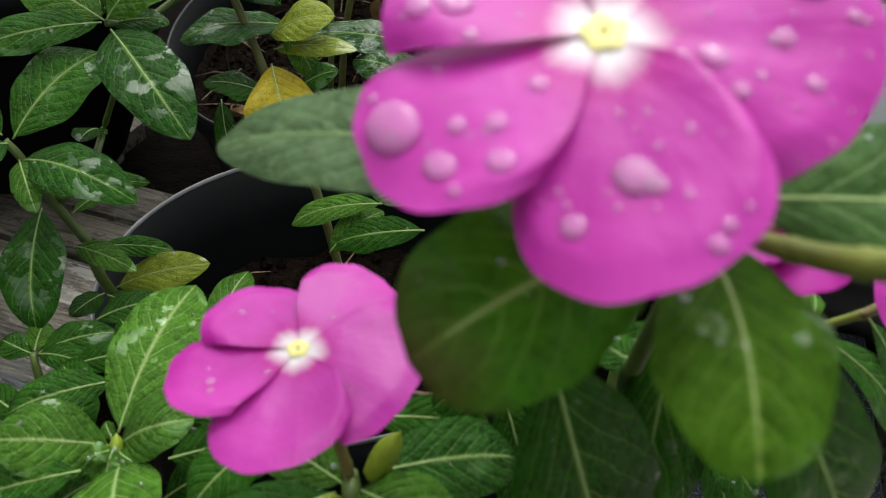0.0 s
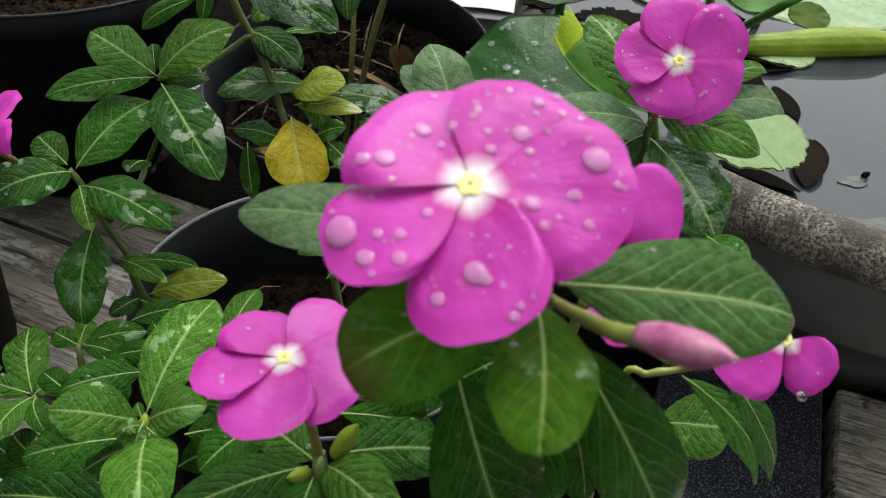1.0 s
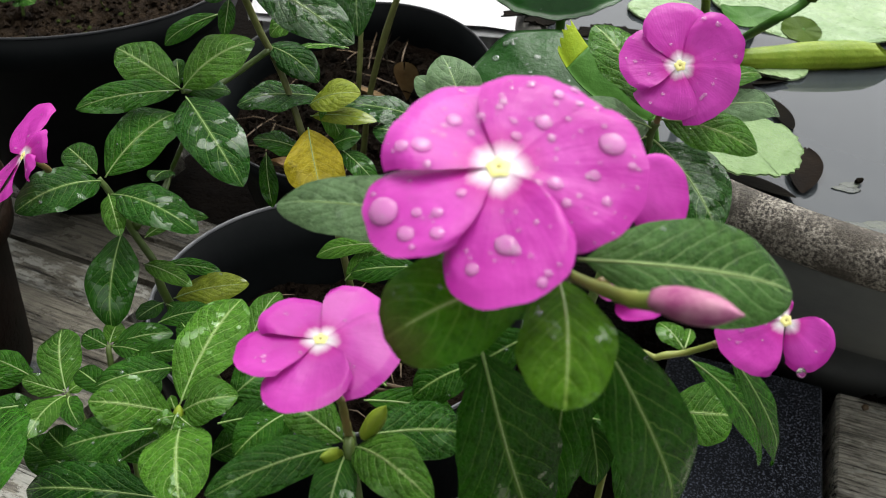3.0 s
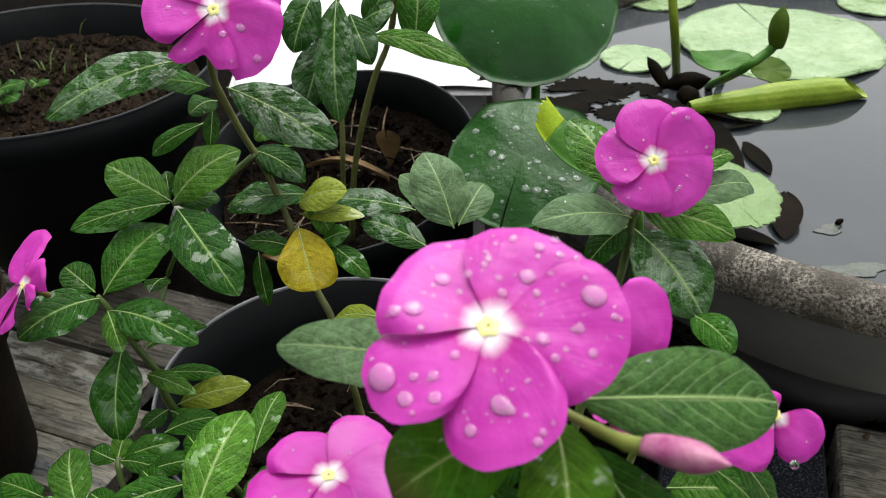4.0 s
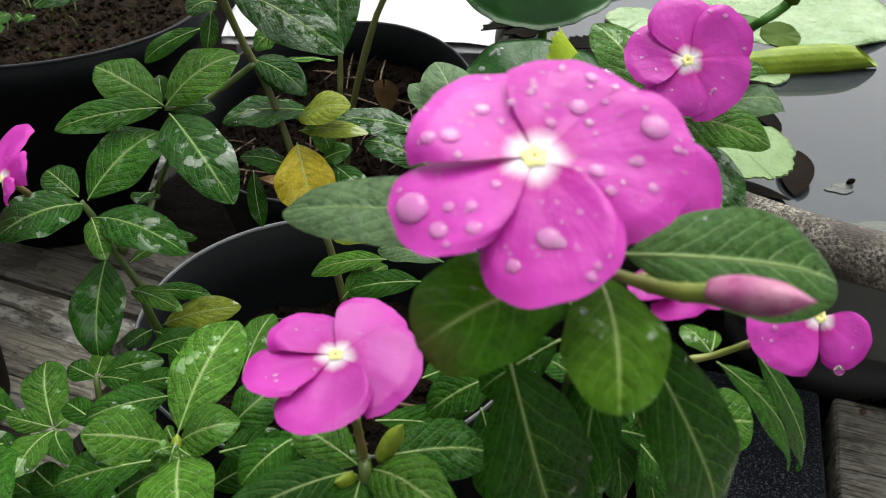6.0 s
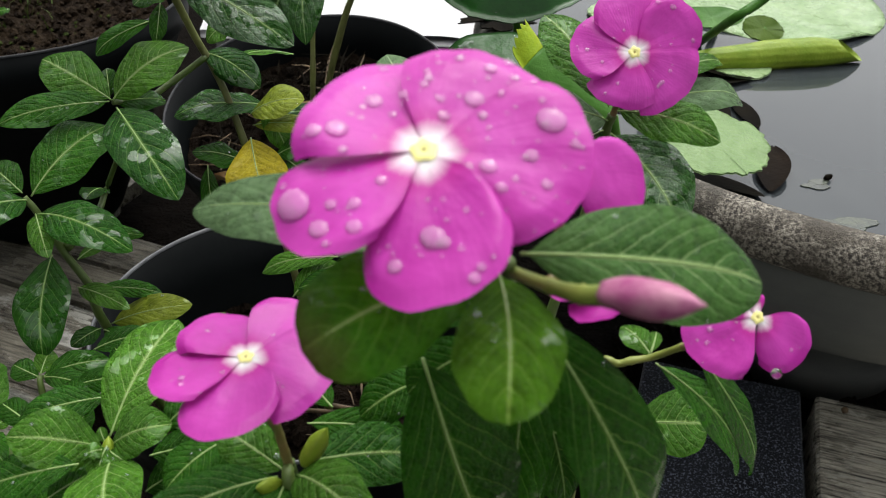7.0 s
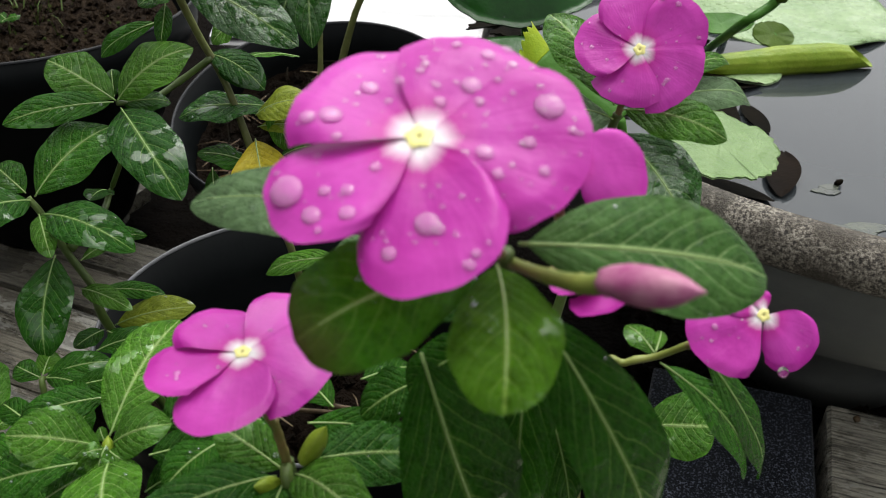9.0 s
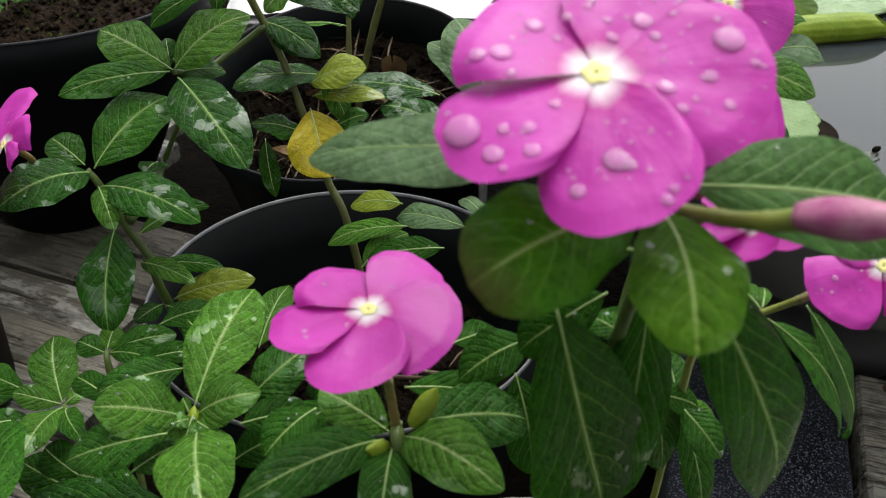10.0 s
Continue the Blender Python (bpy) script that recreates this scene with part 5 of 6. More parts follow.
def torn_leaf(root, tip, width, tear):
    """A lily leaf rolled along its length, its outer edge turned over and its torn end yellow and jagged."""
    root, tip = Vector(root), Vector(tip)
    d = (tip - root).normalized()
    up = Vector((-0.25, -0.60, 0.76))
    low = up.cross(d).normalized()
    up = d.cross(low)
    t = thing("lily_leaf", "bright green folded lily leaf with a torn yellow corner", "lily leaf", root, "water-lily leaves in the basin")

    def at(u, v):
        half = width * (0.16 + 0.84 * math.sin(math.pi * min(1.0, 0.10 + 0.62 * u)) ** 0.8)
        roll = 1.9 * max(0.0, v - 0.55) / 0.45
        reach = 0.55 + 0.45 * math.sin(roll) / 1.9 if v > 0.55 else v
        sag = 0.10 * (tip - root).length * math.sin(math.pi * u)
        lift = 0.22 * half * (1 - math.cos(roll)) - 0.25 * half * v * v + 0.03 * half * math.sin(9 * u + 4 * v)
        return d * (u * (tip - root).length) + low * (half * reach + sag) + up * lift

    nu, nv = 30, 22
    for name, u0, u1, mat, label in (("blade", 0.0, tear, LILY_GREEN, ""), ("torn_end", tear, 1.0, LILY_YELLOW, "torn yellow end")):
        verts = []
        for layer in (0, 1):
            for i in range(nu):
                for j in range(nv):
                    v = 1.6 * j / (nv - 1) - 0.6
                    ragged = 0.10 * abs((v * 3.1 + 0.3) % 1.0 - 0.5) + 0.05 * abs((v * 7.3) % 1.0 - 0.5)
                    end = u1 - (ragged + 0.10 * max(0.0, v) if name == "torn_end" else 0.0)
                    verts.append(at(u0 + (end - u0) * i / (nu - 1), v * (0.96 if name == "torn_end" else 1.0)) - up * 0.0008 * layer)
        n = nu * nv
        ring = [j for j in range(nv)] + [i * nv + nv - 1 for i in range(1, nu)] + [(nu - 1) * nv + j for j in range(nv - 2, -1, -1)] + [i * nv for i in range(nu - 2, 0, -1)]
        faces = grid_faces(nu, nv) + [tuple(n + k for k in f[::-1]) for f in grid_faces(nu, nv)]
        faces += [(ring[k], n + ring[k], n + ring[(k + 1) % len(ring)], ring[(k + 1) % len(ring)]) for k in range(len(ring))]
        part(name, mesh_from(name, verts, faces, mat), t, label)
    foot = Vector((0.012, 0.03, WZ - root.z - 0.01))
    part("stalk", tube_mesh("stalk", [foot, foot * 0.5 + Vector((0.004, 0.006, 0)), low * 0.002], 0.0030, 0.0024, LILY_GREEN), t)


torn_leaf((0.1345, 0.4080, 0.3200), (0.0838, 0.4360, 0.3530), 0.0120, 0.74)


def rolled_leaf(a, b, r):
    """A young lily leaf still rolled up lengthwise."""
    a, b = Vector(a), Vector(b)
    d = (b - a).normalized()
    x = d.cross(Vector((0, 0, 1))).normalized()
    y = x.cross(d)
    verts, n, m = [], 30, 90
    for i in range(n):
        t = i / (n - 1)
        rad = r * (0.40 + 0.60 * min(1.0, t / 0.45) ** 0.7) * (1 - 0.22 * max(0.0, t - 0.72) / 0.28)
        for j in range(m):
            w = math.tau * 1.35 * j / (m - 1) + 0.6
            q = rad * (0.80 + 0.20 * j / (m - 1)) * (1 + 0.012 * math.cos(13 * w + 2 * t) + 0.03 * math.sin(9 * t + w) + 0.02 * math.sin(21 * t + 2 * w))
            verts.append(a + d * ((b - a).length * (t - 0.16 * (0.5 + 0.5 * math.cos(w - 1.3)) * t ** 5)) + q * (math.cos(w) * x + math.sin(w) * y))
    return mesh_from("rolled_lily_leaf", verts, grid_faces(n, m), LILY_LIME)


tagged(new("rolled_lily_leaf", rolled_leaf((0.2200, 0.6500, 0.2500), (0.3710, 0.6830, 0.2530), 0.0118)), "young yellow-green lily leaf still rolled up", "lily leaf")
bud = thing("lily_bud", "closed dark green lily bud on a bent stalk", "lily bud", (0.2464, 0.7021, 0.2450))
part("stalk", place(tube_mesh("stalk", [(0.2483, 0.7090, 0.2420), (0.2383, 0.6000, 0.3012), (0.2555, 0.6000, 0.3150), (0.2616, 0.6000, 0.3241)], 0.0032, 0.0034, LILY_GREEN), bud), bud)
part("bud", place(spindle("bud", (0.2610, 0.6000, 0.3191), (0.2607, 0.6000, 0.3488), 0.0068, LILY_OLIVE, 0.2), bud), bud)
stalk = thing("lily_stalk", "ribbed yellow-green lily leaf stalk rising from the water", "lily stalk", (0.2260, 0.7306, 0.2450))
part("stem", place(tube_mesh("stem", [(0.2272, 0.7352, 0.2420), (0.2039, 0.6600, 0.3056), (0.1955, 0.6600, 0.3487), (0.1891, 0.6600, 0.3810)], 0.0036, 0.0032, LILY_LIME, 10), stalk), stalk)
crown = thing("lily_rootstock", "dark brown lily rootstock with dead leaf bases at the water surface", "lily rootstock", (0.2340, 0.7102, 0.2450))
part("stub", place(spindle("stub", (0.2170, 0.7066, 0.2440), (0.2460, 0.6928, 0.2560), 0.008, DARKLEAF, 0.6), crown), crown)
part("stub", place(spindle("stub", (0.2129, 0.7043, 0.2440), (0.1984, 0.7263, 0.2620), 0.005, DARKLEAF, 0.3), crown), crown)
part("stub", place(spindle("stub", (0.2188, 0.6773, 0.2430), (0.2345, 0.6816, 0.2500), 0.009, DARKLEAF, 0.6), crown), crown)

# ---------------------------------------------------------------- rain drops
from mathutils.bvhtree import BVHTree


def cap(at, normal, r, lean=0.0, height=0.36):
    """A sessile drop: a flattened cap on its surface."""
    n = normal.normalized()
    x = n.cross(Vector((0.3, 0.2, 0.9))).normalized()
    y = n.cross(x)
    sides, rings = (22, 9) if r > 0.0009 else (12, 5)
    verts = []
    for i in range(rings):
        t = (i / rings) * math.pi / 2
        rr, hh = r * math.cos(t) ** 0.8, r * height * math.sin(t)
        for j in range(sides):
            w = math.tau * j / sides
            verts.append(at + rr * (math.cos(w) * x * (1 + lean) + math.sin(w) * y) + n * (hh + 0.00005))
    verts.append(at + n * r * height)
    faces = grid_faces(rings, sides, True)
    top = len(verts) - 1
    faces += [((rings - 1) * sides + j, (rings - 1) * sides + (j + 1) % sides, top) for j in range(sides)]
    return verts, faces


def drops_on(surface_list, spots, name, label, single=False, group="", mat=None):
    """Drops at the spots (place, direction down to the surface, radius) where the surfaces are met."""
    trees = []
    for nu, nv, vs in surface_list:
        trees.append(BVHTree.FromPolygons(vs, grid_faces(nu, nv)))
    allv, allf = [], []
    for at, way, r in spots:
        best = None
        for tr in trees:
            hit_at, nrm, _, dist = tr.ray_cast(at, way)
            if hit_at is not None and (best is None or dist < best[2]):
                best = (hit_at, nrm, dist)
        if best is None:
            continue
        nrm = best[1] if best[1].dot(way) < 0 else -best[1]
        if abs(nrm.dot(way)) < 0.3:
            continue
        v, f = cap(best[0], nrm, r, random.uniform(0, 0.2))
        if single:
            ob = new(name, mesh_from(name, [q - best[0] for q in v], f, DROP))
            ob.location = best[0]
            tagged(ob, label, "water drop", group)
        else:
            k = len(allv)
            allv += v
            allf += [tuple(k + i for i in q) for q in f]
    if allv:
        tagged(new(name, mesh_from(name, allv, allf, mat or DROP)), label, "water drops", kind="stuff")


def flower_spots(index, count, small, large, seed):
    c, n, rad, xa, ya = bloom[index]
    rnd = random.Random(seed)
    out = []
    for k in range(count):
        r, w = rad * math.sqrt(rnd.uniform(0.06, 0.92)), rnd.uniform(0, math.tau)
        out.append((c + xa * r * math.cos(w) + ya * r * math.sin(w) + n * 0.02, -n, small + (large - small) * rnd.random() ** 3))
    return out


MAIN = 2
EYE_TO_FLOWER = Vector((0.036, -0.035, 0.543))
sights = []
sights.append((Vector((0.0542, 0.0500, 0.4951)), 0.00225))
sights.append((Vector((0.0457, 0.0500, 0.4821)), 0.00200))
sights.append((Vector((0.0325, 0.0500, 0.4852)), 0.00285))
sights.append((Vector((0.0358, 0.0500, 0.4935)), 0.00193))
sights.append((Vector((0.0386, 0.0500, 0.4965)), 0.00159))
sights.append((Vector((0.0472, 0.0500, 0.4970)), 0.00170))
sights.append((Vector((0.0495, 0.0500, 0.4902)), 0.00136))
sights.append((Vector((0.0531, 0.0500, 0.4914)), 0.00113))
sights.append((Vector((0.0425, 0.0500, 0.4786)), 0.00125))
sights.append((Vector((0.0384, 0.0500, 0.4830)), 0.00136))
sights.append((Vector((0.0351, 0.0500, 0.4826)), 0.00159))
sights.append((Vector((0.0481, 0.0500, 0.5001)), 0.00113))
sights.append((Vector((0.0338, 0.0500, 0.4932)), 0.00136))
sights.append((Vector((0.0389, 0.0500, 0.4998)), 0.00091))
sights.append((Vector((0.0428, 0.0500, 0.4983)), 0.00079))
sights.append((Vector((0.0360, 0.0500, 0.4854)), 0.00102))
sights.append((Vector((0.0502, 0.0500, 0.4993)), 0.00079))
sights.append((Vector((0.0566, 0.0500, 0.4928)), 0.00079))
sights.append((Vector((0.0404, 0.0500, 0.4952)), 0.00079))
drops_on(bloom_petals[MAIN], [(q, (q - EYE_TO_FLOWER).normalized(), r) for q, r in sights],
         "rain_drop", "clear round rain drop on a magenta petal", True, "large rain drops on the flower")
drops_on(bloom_petals[MAIN], flower_spots(MAIN, 150, 0.00025, 0.0011, 5), "rain_drops", "small clear rain drops on the large flower")
for index, count in ((0, 45), (1, 40), (5, 14), (6, 46), (7, 46)):
    drops_on(bloom_petals[index], flower_spots(index, count, 0.00018, 0.0017 if index == 0 else 0.0009, 20 + index), "rain_drops", "fine rain drops on magenta petals")
for k, (plant_name, rows) in enumerate(leaf_surfaces.items()):
    rnd = random.Random(77 + k)
    spots = []
    for nu, nv, vs in rows:
        for _ in range(2):
            q = vs[rnd.randrange(2, nu - 2) * nv + rnd.randrange(1, nv - 1)]
            spots.append((q + Vector((rnd.uniform(-1, 1) * 0.002, rnd.uniform(-1, 1) * 0.002 - 0.012, 0.02)), Vector((0, 0.51, -0.86)), 0.0002 + 0.0006 * rnd.random() ** 3))
    drops_on(rows, spots, "rain_drops", "fine rain drops on periwinkle leaves", mat=DROP_LEAF)
for index, count, big in ((6, 36, 0.0012), (7, 110, 0.0022)):
    nu, nv, vs = pad_surfaces[index]
    rnd = random.Random(index)
    spots = [(vs[rnd.randrange(2, nu) * nv + rnd.randrange(1, nv - 1)] + Vector((0, -0.012, 0.02)), Vector((0, 0.51, -0.86)), 0.0004 + big * rnd.random() ** 4) for _ in range(count)]
    drops_on([pad_surfaces[index]], spots, "rain_drops", "rain drops beaded on a dark lily leaf", mat=DROP_LEAF)
hang = tagged(new("rain_drop", mesh_from("rain_drop", [Vector((0.0013 * math.cos(b) * math.cos(a), 0.0013 * math.cos(b) * math.sin(a), 0.0014 * math.sin(b))) for b in [math.pi * (i / 9 - 0.5) for i in range(10)] for a in [math.tau * j / 14 for j in range(14)]], grid_faces(10, 14, True), DROP_CLEAR)),
              "clear water drop hanging from a drooping petal", "water drop")
hang.location = (0.1366, 0.1640, 0.3678)

# ---------------------------------------------------------------- litter, seedlings, crumbs
def crumbs(name, cx, cy, z, radius, count, size, mat, label, seed, category="soil crumbs", lay=None):
    rnd = random.Random(seed)
    verts, faces = [], []
    for _ in range(count):
        r, w = radius * math.sqrt(rnd.random()), rnd.uniform(0, math.tau)
        s = size * rnd.uniform(0.35, 1.0) ** 2
        c = Vector((cx + r * math.cos(w), cy + r * math.sin(w), z + s * 0.3))
        k = len(verts)
        for d in ((1, 0, 0), (-1, 0, 0), (0, 1, 0), (0, -1, 0), (0, 0, 1), (0, 0, -1), (0.6, 0.6, 0.5), (-0.6, 0.6, 0.4), (0.5, -0.7, 0.5)):
            verts.append(c + Vector(d) * s * rnd.uniform(0.6, 1.2))
        for f in ((0, 6, 4), (6, 2, 4), (2, 7, 4), (7, 1, 4), (1, 3, 4), (3, 8, 4), (8, 0, 4), (0, 2, 6), (2, 1, 7), (3, 0, 8), (2, 0, 5), (1, 2, 5), (3, 1, 5), (0, 3, 5)):
            faces.append(tuple(k + i for i in f))
    me = mesh_from(name, verts, faces, mat, smooth=False)
    if lay:
        me.transform(lay)
    tagged(new(name, me), label, category, kind="stuff")


def litter(name, cx, cy, z, radius, count, length, mat, label, seed, width=0.0007, category="dry litter", lay=None):
    """Thin dry stalks strewn over the soil."""
    rnd = random.Random(seed)
    verts, faces = [], []
    for _ in range(count):
        r, w = radius * math.sqrt(rnd.random()), rnd.uniform(0, math.tau)
        c = Vector((cx + r * math.cos(w), cy + r * math.sin(w), z + rnd.uniform(0.002, 0.008)))
        a = rnd.uniform(0, math.pi)
        d = Vector((math.cos(a), math.sin(a), rnd.uniform(-0.15, 0.15))) * length * rnd.uniform(0.3, 1.0) * 0.5
        e = Vector((-d.y, d.x, 0)).normalized() * width * rnd.uniform(0.5, 1.4)
        b = Vector((0, 0, rnd.uniform(0.001, 0.004)))
        k = len(verts)
        for q, m in ((c - d, 0.4), (c + b, 1.0), (c + d, 0.3)):
            verts += [q - e * m, q + Vector((0, 0, width)) * m, q + e * m]
        for i in (0, 3):
            faces += [(k + i, k + i + 3, k + i + 4, k + i + 1), (k + i + 1, k + i + 4, k + i + 5, k + i + 2)]
    me = mesh_from(name, verts, faces, mat)
    if lay:
        me.transform(lay)
    tagged(new(name, me), label, category, kind="stuff")


LAY3 = Matrix.Translation(P3SOIL) @ P3LEAN.to_track_quat("Z", "Y").to_matrix().to_4x4()
crumbs("soil_crumbs", P1X, P1Y, 0.236, 0.125, 1400, 0.0050, SOIL_BROWN, "wet soil crumbs in the large black pot", 3)
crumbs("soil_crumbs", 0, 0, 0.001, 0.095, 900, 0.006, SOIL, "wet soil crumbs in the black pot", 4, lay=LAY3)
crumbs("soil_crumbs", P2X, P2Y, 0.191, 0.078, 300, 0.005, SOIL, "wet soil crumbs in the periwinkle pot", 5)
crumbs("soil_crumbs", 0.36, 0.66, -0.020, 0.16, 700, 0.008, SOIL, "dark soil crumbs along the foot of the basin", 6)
crumbs("moss", P1X - 0.01, P1Y + 0.01, 0.237, 0.11, 120, 0.0026, plain("moss_green", (0.035, 0.050, 0.010), 0.8, (0.02, 0.03, 0.007), spec=0.05), "patches of olive moss on the soil", 7, "moss")
litter("dry_litter", 0.0, 0.0, 0.001, 0.09, 34, 0.06, DRY, "dry brown stalks and leaf litter on the soil", 8, lay=LAY3)
litter("dry_litter", P2X, P2Y, 0.190, 0.07, 16, 0.04, DRY, "dry brown stalks on the pot soil", 9)
litter("dry_litter", P5X, P5Y, 0.152, 0.07, 24, 0.06, DRY, "dry brown stalks under the periwinkle", 10)
litter("dark_twigs", 0.0, 0.0, 0.003, 0.09, 110, 0.05, DARKLEAF, "dark dead twigs on the soil", 12, category="twigs", lay=LAY3)


def dry_leaf(a, b, w, up=0.2, mat=None, arch=0.15):
    a, b = Vector(a), Vector(b)
    d = b - a
    s = d.cross(Vector((0, 0.3, 1))).normalized()
    verts = []
    for i in range(12):
        u = i / 11
        for j in range(7):
            v = j / 3 - 1
            h = w * math.sin(math.pi * min(1, u * 0.96 + 0.03)) ** 0.7
            verts.append(a + d * u + s * v * h * 0.5 + Vector((0, 0, 1)) * (up * w * v * v + arch * d.length * math.sin(math.pi * u)))
    return mesh_from("dry_leaf", verts, grid_faces(12, 7), mat or DRY)


for a, b, w, lab in (((-0.0165, 0.6672, 0.1880), (-0.0185, 0.6552, 0.2216), 0.020, "curled dry brown leaf standing in the pot"),
                     ((-0.0172, 0.6475, 0.1854), (-0.0889, 0.6722, 0.1838), 0.013, "long dry tan leaf lying on the soil"),
                     ((-0.0419, 0.3600, 0.2965), (-0.0573, 0.3700, 0.2948), 0.012, "dry brown leaf scrap on the soil")):
    tagged(new("dry_leaf", dry_leaf(a, b, w, 0.35, TAN)), lab, "dry leaf")
for pts, r, lab in (([(-0.0633, 0.6855, 0.1926), (-0.0373, 0.6660, 0.1928), (-0.0065, 0.6423, 0.1883)], 0.0009, "thin tan dry stalk across the pot"),
                    ([(0.0212, 0.2000, 0.3161), (0.0301, 0.1970, 0.3176), (0.0383, 0.1950, 0.3190)], 0.0009, "thin tan dry stalk under the leaves"),
                    ([(0.0018, 0.2000, 0.3142), (0.0157, 0.2000, 0.3137), (0.0351, 0.1950, 0.3180)], 0.0008, "thin orange-brown dry stalk under the flower"),
                    ([(-0.0744, 0.6900, 0.1884), (-0.0465, 0.6657, 0.1866), (-0.0242, 0.6560, 0.1856)], 0.0008, "thin tan dry stalk in the litter")):
    tagged(new("dry_stalk", tube_mesh("dry_stalk", pts, r, r * 0.7, DRY, 6)), lab, "dry stalk")


def seedling(at, size, count, label):
    t = thing("seedling", label, "seedling", at, "seedlings in the large pot")
    top = Vector(at) + Vector((0, 0, size * 0.9))
    stem(t, [Vector(at) - Vector((0, 0, 0.004)), Vector(at) + Vector((0.001, 0, size * 0.5)), top], 0.0008, 0.0005)
    for k in range(count):
        w = k * 2.4
        o = Vector((math.cos(w), math.sin(w), 0.25 - 0.1 * (k % 3)))
        lo = top - Vector((0, 0, size * 0.25 * (k // 3)))
        leaf(t, lo, lo + o * size * (0.8 + 0.2 * (k % 2)), size * 0.62, 0.08, 0, GREEN)
    return t


seedling((-0.3309, 0.6711, 0.2380), 0.022, 6, "bright green round-leaved seedling in wet soil")
seedling((-0.3734, 0.7120, 0.2380), 0.014, 5, "small green seedling in wet soil")
seedling((-0.3278, 0.6671, 0.2380), 0.014, 4, "tiny green seedling in wet soil")
seedling((-0.3152, 0.7007, 0.2380), 0.012, 4, "tiny narrow-leaved seedling in wet soil")
grass_v, grass_f = [], []
rnd = random.Random(4)
gx, gy, gz = (-0.3333, 0.7432, 0.2380)
for k in range(36):
    ox, oy = rnd.gauss(0, 0.03), rnd.gauss(0, 0.03)
    w, h = rnd.uniform(0, math.tau), rnd.uniform(0.006, 0.020)
    b = Vector((gx + ox, gy + oy, gz))
    t1 = b + Vector((math.cos(w) * h * 0.3, math.sin(w) * h * 0.3, h * 0.7))
    t2 = b + Vector((math.cos(w) * h * 0.8, math.sin(w) * h * 0.8, h))
    e = Vector((-math.sin(w), math.cos(w), 0)) * 0.0006
    k0 = len(grass_v)
    grass_v += [b - e, b + e, t1 - e * 0.8, t1 + e * 0.8, t2]
    grass_f += [(k0, k0 + 1, k0 + 3, k0 + 2), (k0 + 2, k0 + 3, k0 + 4)]
tagged(new("grass", mesh_from("grass", grass_v, grass_f, plain("grass_green", (0.07, 0.13, 0.02), 0.5, (0.10, 0.14, 0.03)))), "fine grass sprouts on the pot soil", "grass", kind="stuff")

tagged(new("seed", spindle("seed", (0.3562, 0.5101, 0.0340), (0.3607, 0.5108, 0.0360), 0.0026, DRY, 0.1, neck=0.6)), "small tan seed lying on the board", "seed")
tagged(new("floating_husk", spindle("floating_husk", (0.2818, 0.4885, 0.2445), (0.2872, 0.4915, 0.2455), 0.0017, DARKLEAF, 1.5)), "small black husk floating on the water", "debris")
lily_leaf("sunken_leaf", (0.2765, 0.4379, 0.2436), 0.017, plain("sunken_leaf_pale", (0.060, 0.072, 0.045), 0.03, (0.034, 0.040, 0.038), 90), spin=0.7, wavy=0.0, notch=0.05, ragged=0.05, lobes=0.22, aspect=0.5, label="pale decaying leaf at the water surface", category="dead leaf")
lily_leaf("sunken_leaf", (0.2755, 0.4825, 0.2436), 0.009, plain("sunken_leaf_grey", (0.055, 0.064, 0.045), 0.03, (0.034, 0.040, 0.038), 90), spin=2.7, wavy=0.0, notch=0.05, ragged=0.05, lobes=0.25, aspect=0.6, label="pale decaying leaf scrap at the water surface", category="dead leaf")

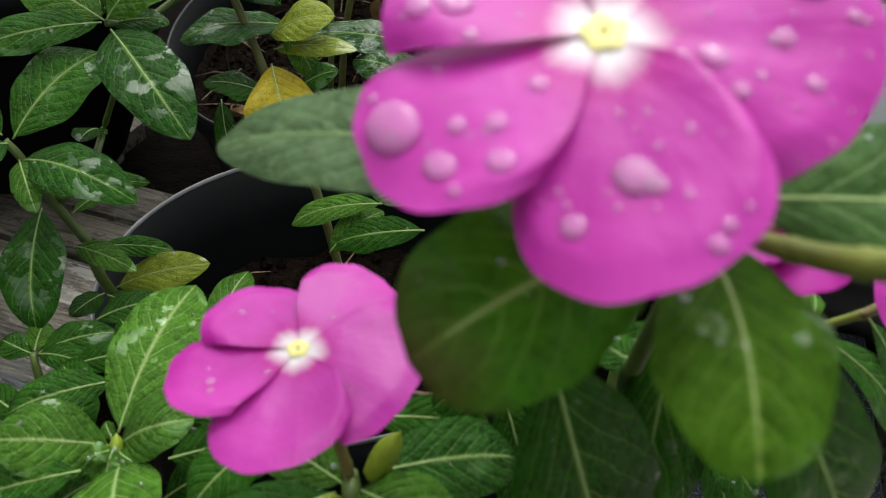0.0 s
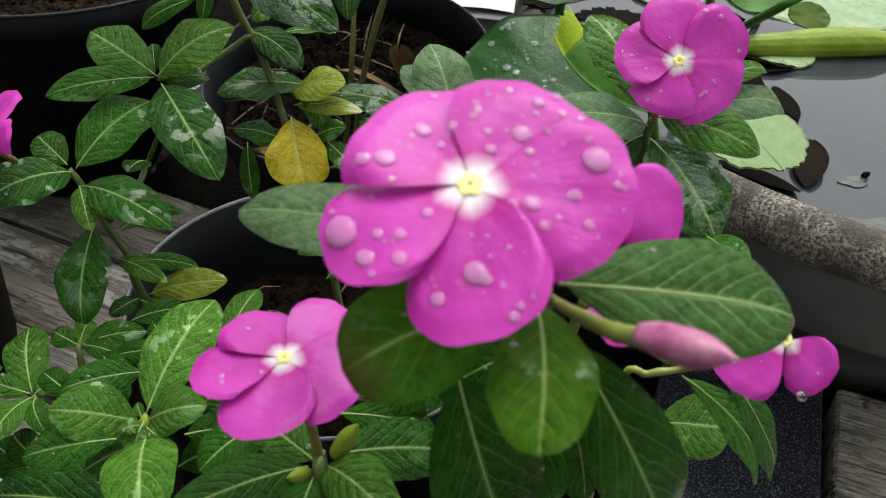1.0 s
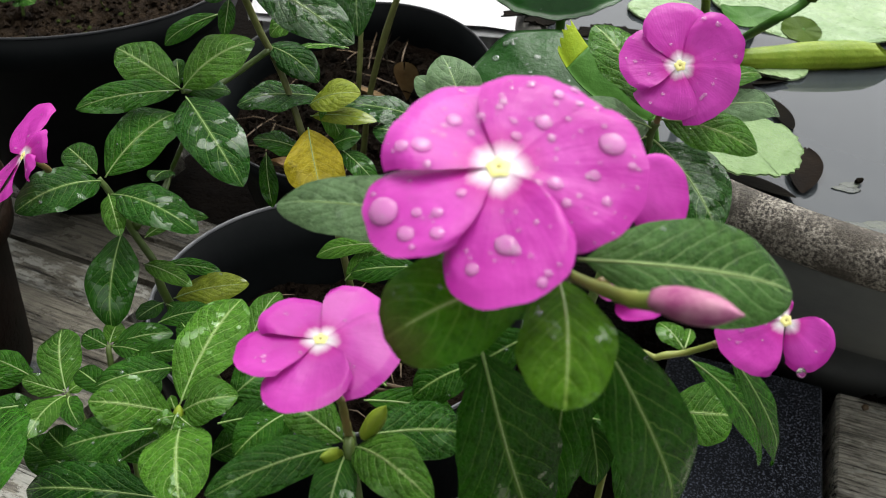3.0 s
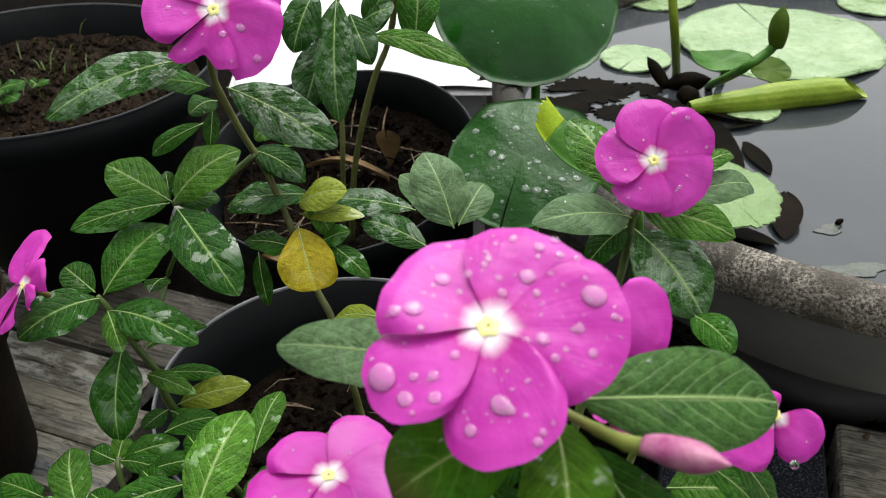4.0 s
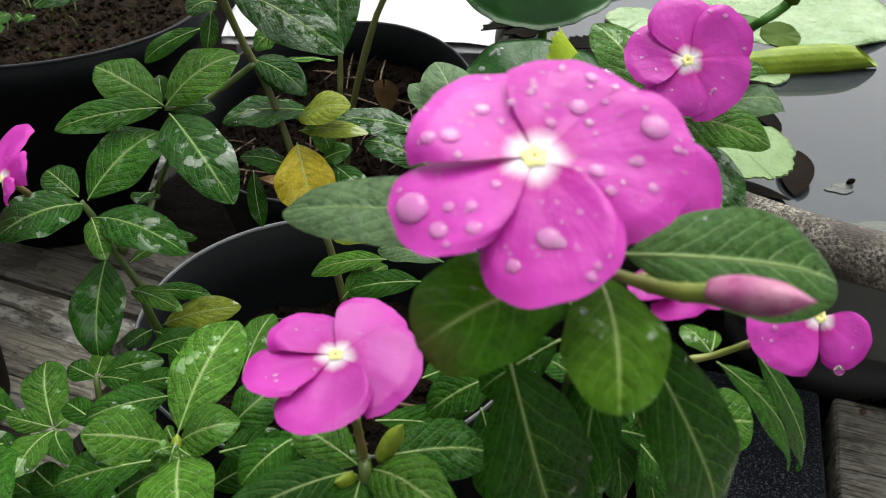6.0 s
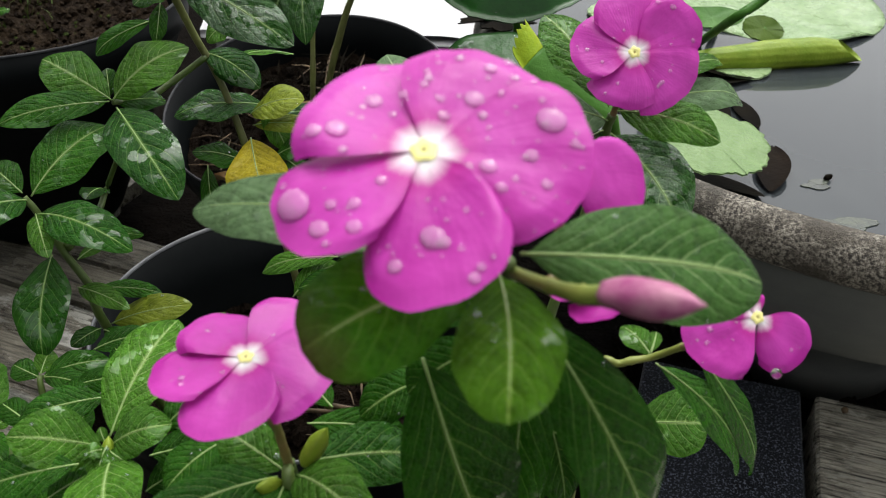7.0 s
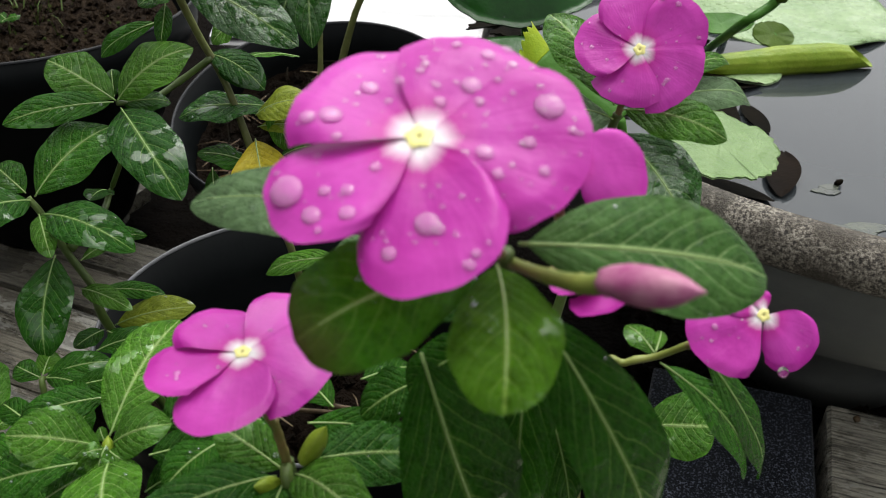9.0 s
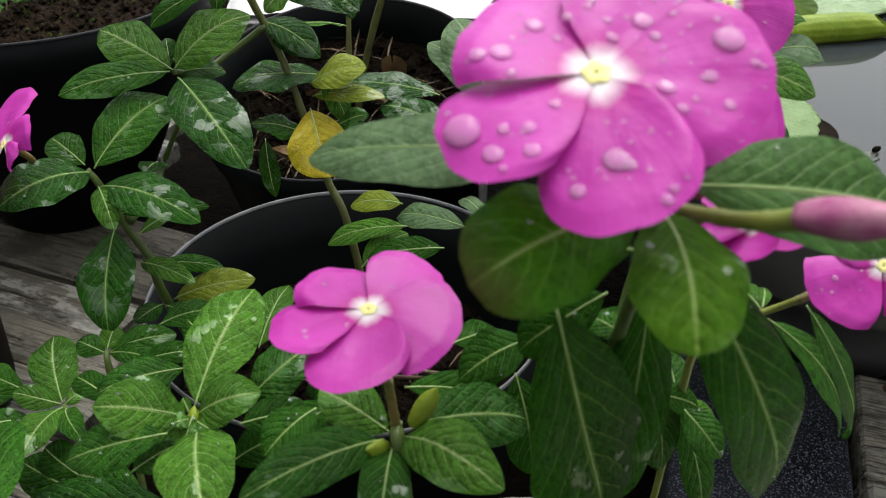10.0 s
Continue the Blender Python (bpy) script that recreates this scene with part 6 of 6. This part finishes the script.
tagged(new("dead_lily_leaf", dry_leaf((0.2440, 0.4700, 0.2445), (0.2600, 0.5250, 0.2460), 0.021, 0.05, plain("brown_lily_leaf", (0.0085, 0.0048, 0.0022), 0.6, (0.004, 0.0025, 0.0015), 60, 0.4, 0.001, spec=0.03), 0.04)), "dead brown lily leaf floating on the water", "dead leaf")
tagged(new("dead_lily_leaf", dry_leaf((0.2473, 0.6444, 0.2445), (0.2747, 0.6328, 0.2460), 0.012, 0.05, DARKLEAF, 0.04)), "dark rotten leaf strip floating on the water", "dead leaf")

# Black leaf shapes: some are litter, others stand in for dark reflections of plants.
for a, b, w in (((0.2330, 0.6600, 0.2445), (0.2400, 0.5560, 0.2445), 0.017), ((0.2430, 0.6230, 0.2447), (0.2740, 0.6370, 0.2447), 0.012), ((0.2330, 0.5650, 0.2446), (0.2500, 0.5050, 0.2446), 0.014), ((0.1953, 0.6883, 0.2445), (0.2246, 0.6506, 0.2446), 0.016), ((0.1800, 0.4560, 0.2446), (0.2260, 0.4620, 0.2446), 0.034),
                ((0.2250, 0.6700, 0.2450), (0.2640, 0.6330, 0.2450), 0.028), ((0.2520, 0.6020, 0.2448), (0.2580, 0.5540, 0.2448), 0.015), ((0.1950, 0.4900, 0.2452), (0.2380, 0.4620, 0.2452), 0.026)):
    tagged(new("dead_lily_leaf", dry_leaf(a, b, w, 0.02, DARKLEAF, 0.01)), "black leaf shape on the water for litter and dark reflections", "dead leaf")

# Flat black pads added to imitate the plants' dark reflection at the left.
for x, y, r, spin in ((0.1480, 0.6980, 0.034, 0.4), (0.1200, 0.6640, 0.026, 2.1), (0.1680, 0.6540, 0.020, 4.0), (0.1900, 0.7000, 0.017, 1.2), (0.1480, 0.5900, 0.030, 3.0)):
    lily_leaf("dead_lily_leaf", (x, y, 0.2440), r, DARKLEAF, spin=spin, wavy=0.02, notch=0.5, ragged=0.16, aspect=0.75, label="black leaf shape on the water for litter and dark reflections", category="dead leaf")
lily_leaf("dead_lily_leaf", (0.0850, 0.6640, 0.2735), 0.027, DARKLEAF, spin=0.8, wavy=0.05, notch=0.5, ragged=0.10, lobes=0.10, aspect=0.8, label="black rotten lily leaf draped over the basin rim", category="dead leaf")
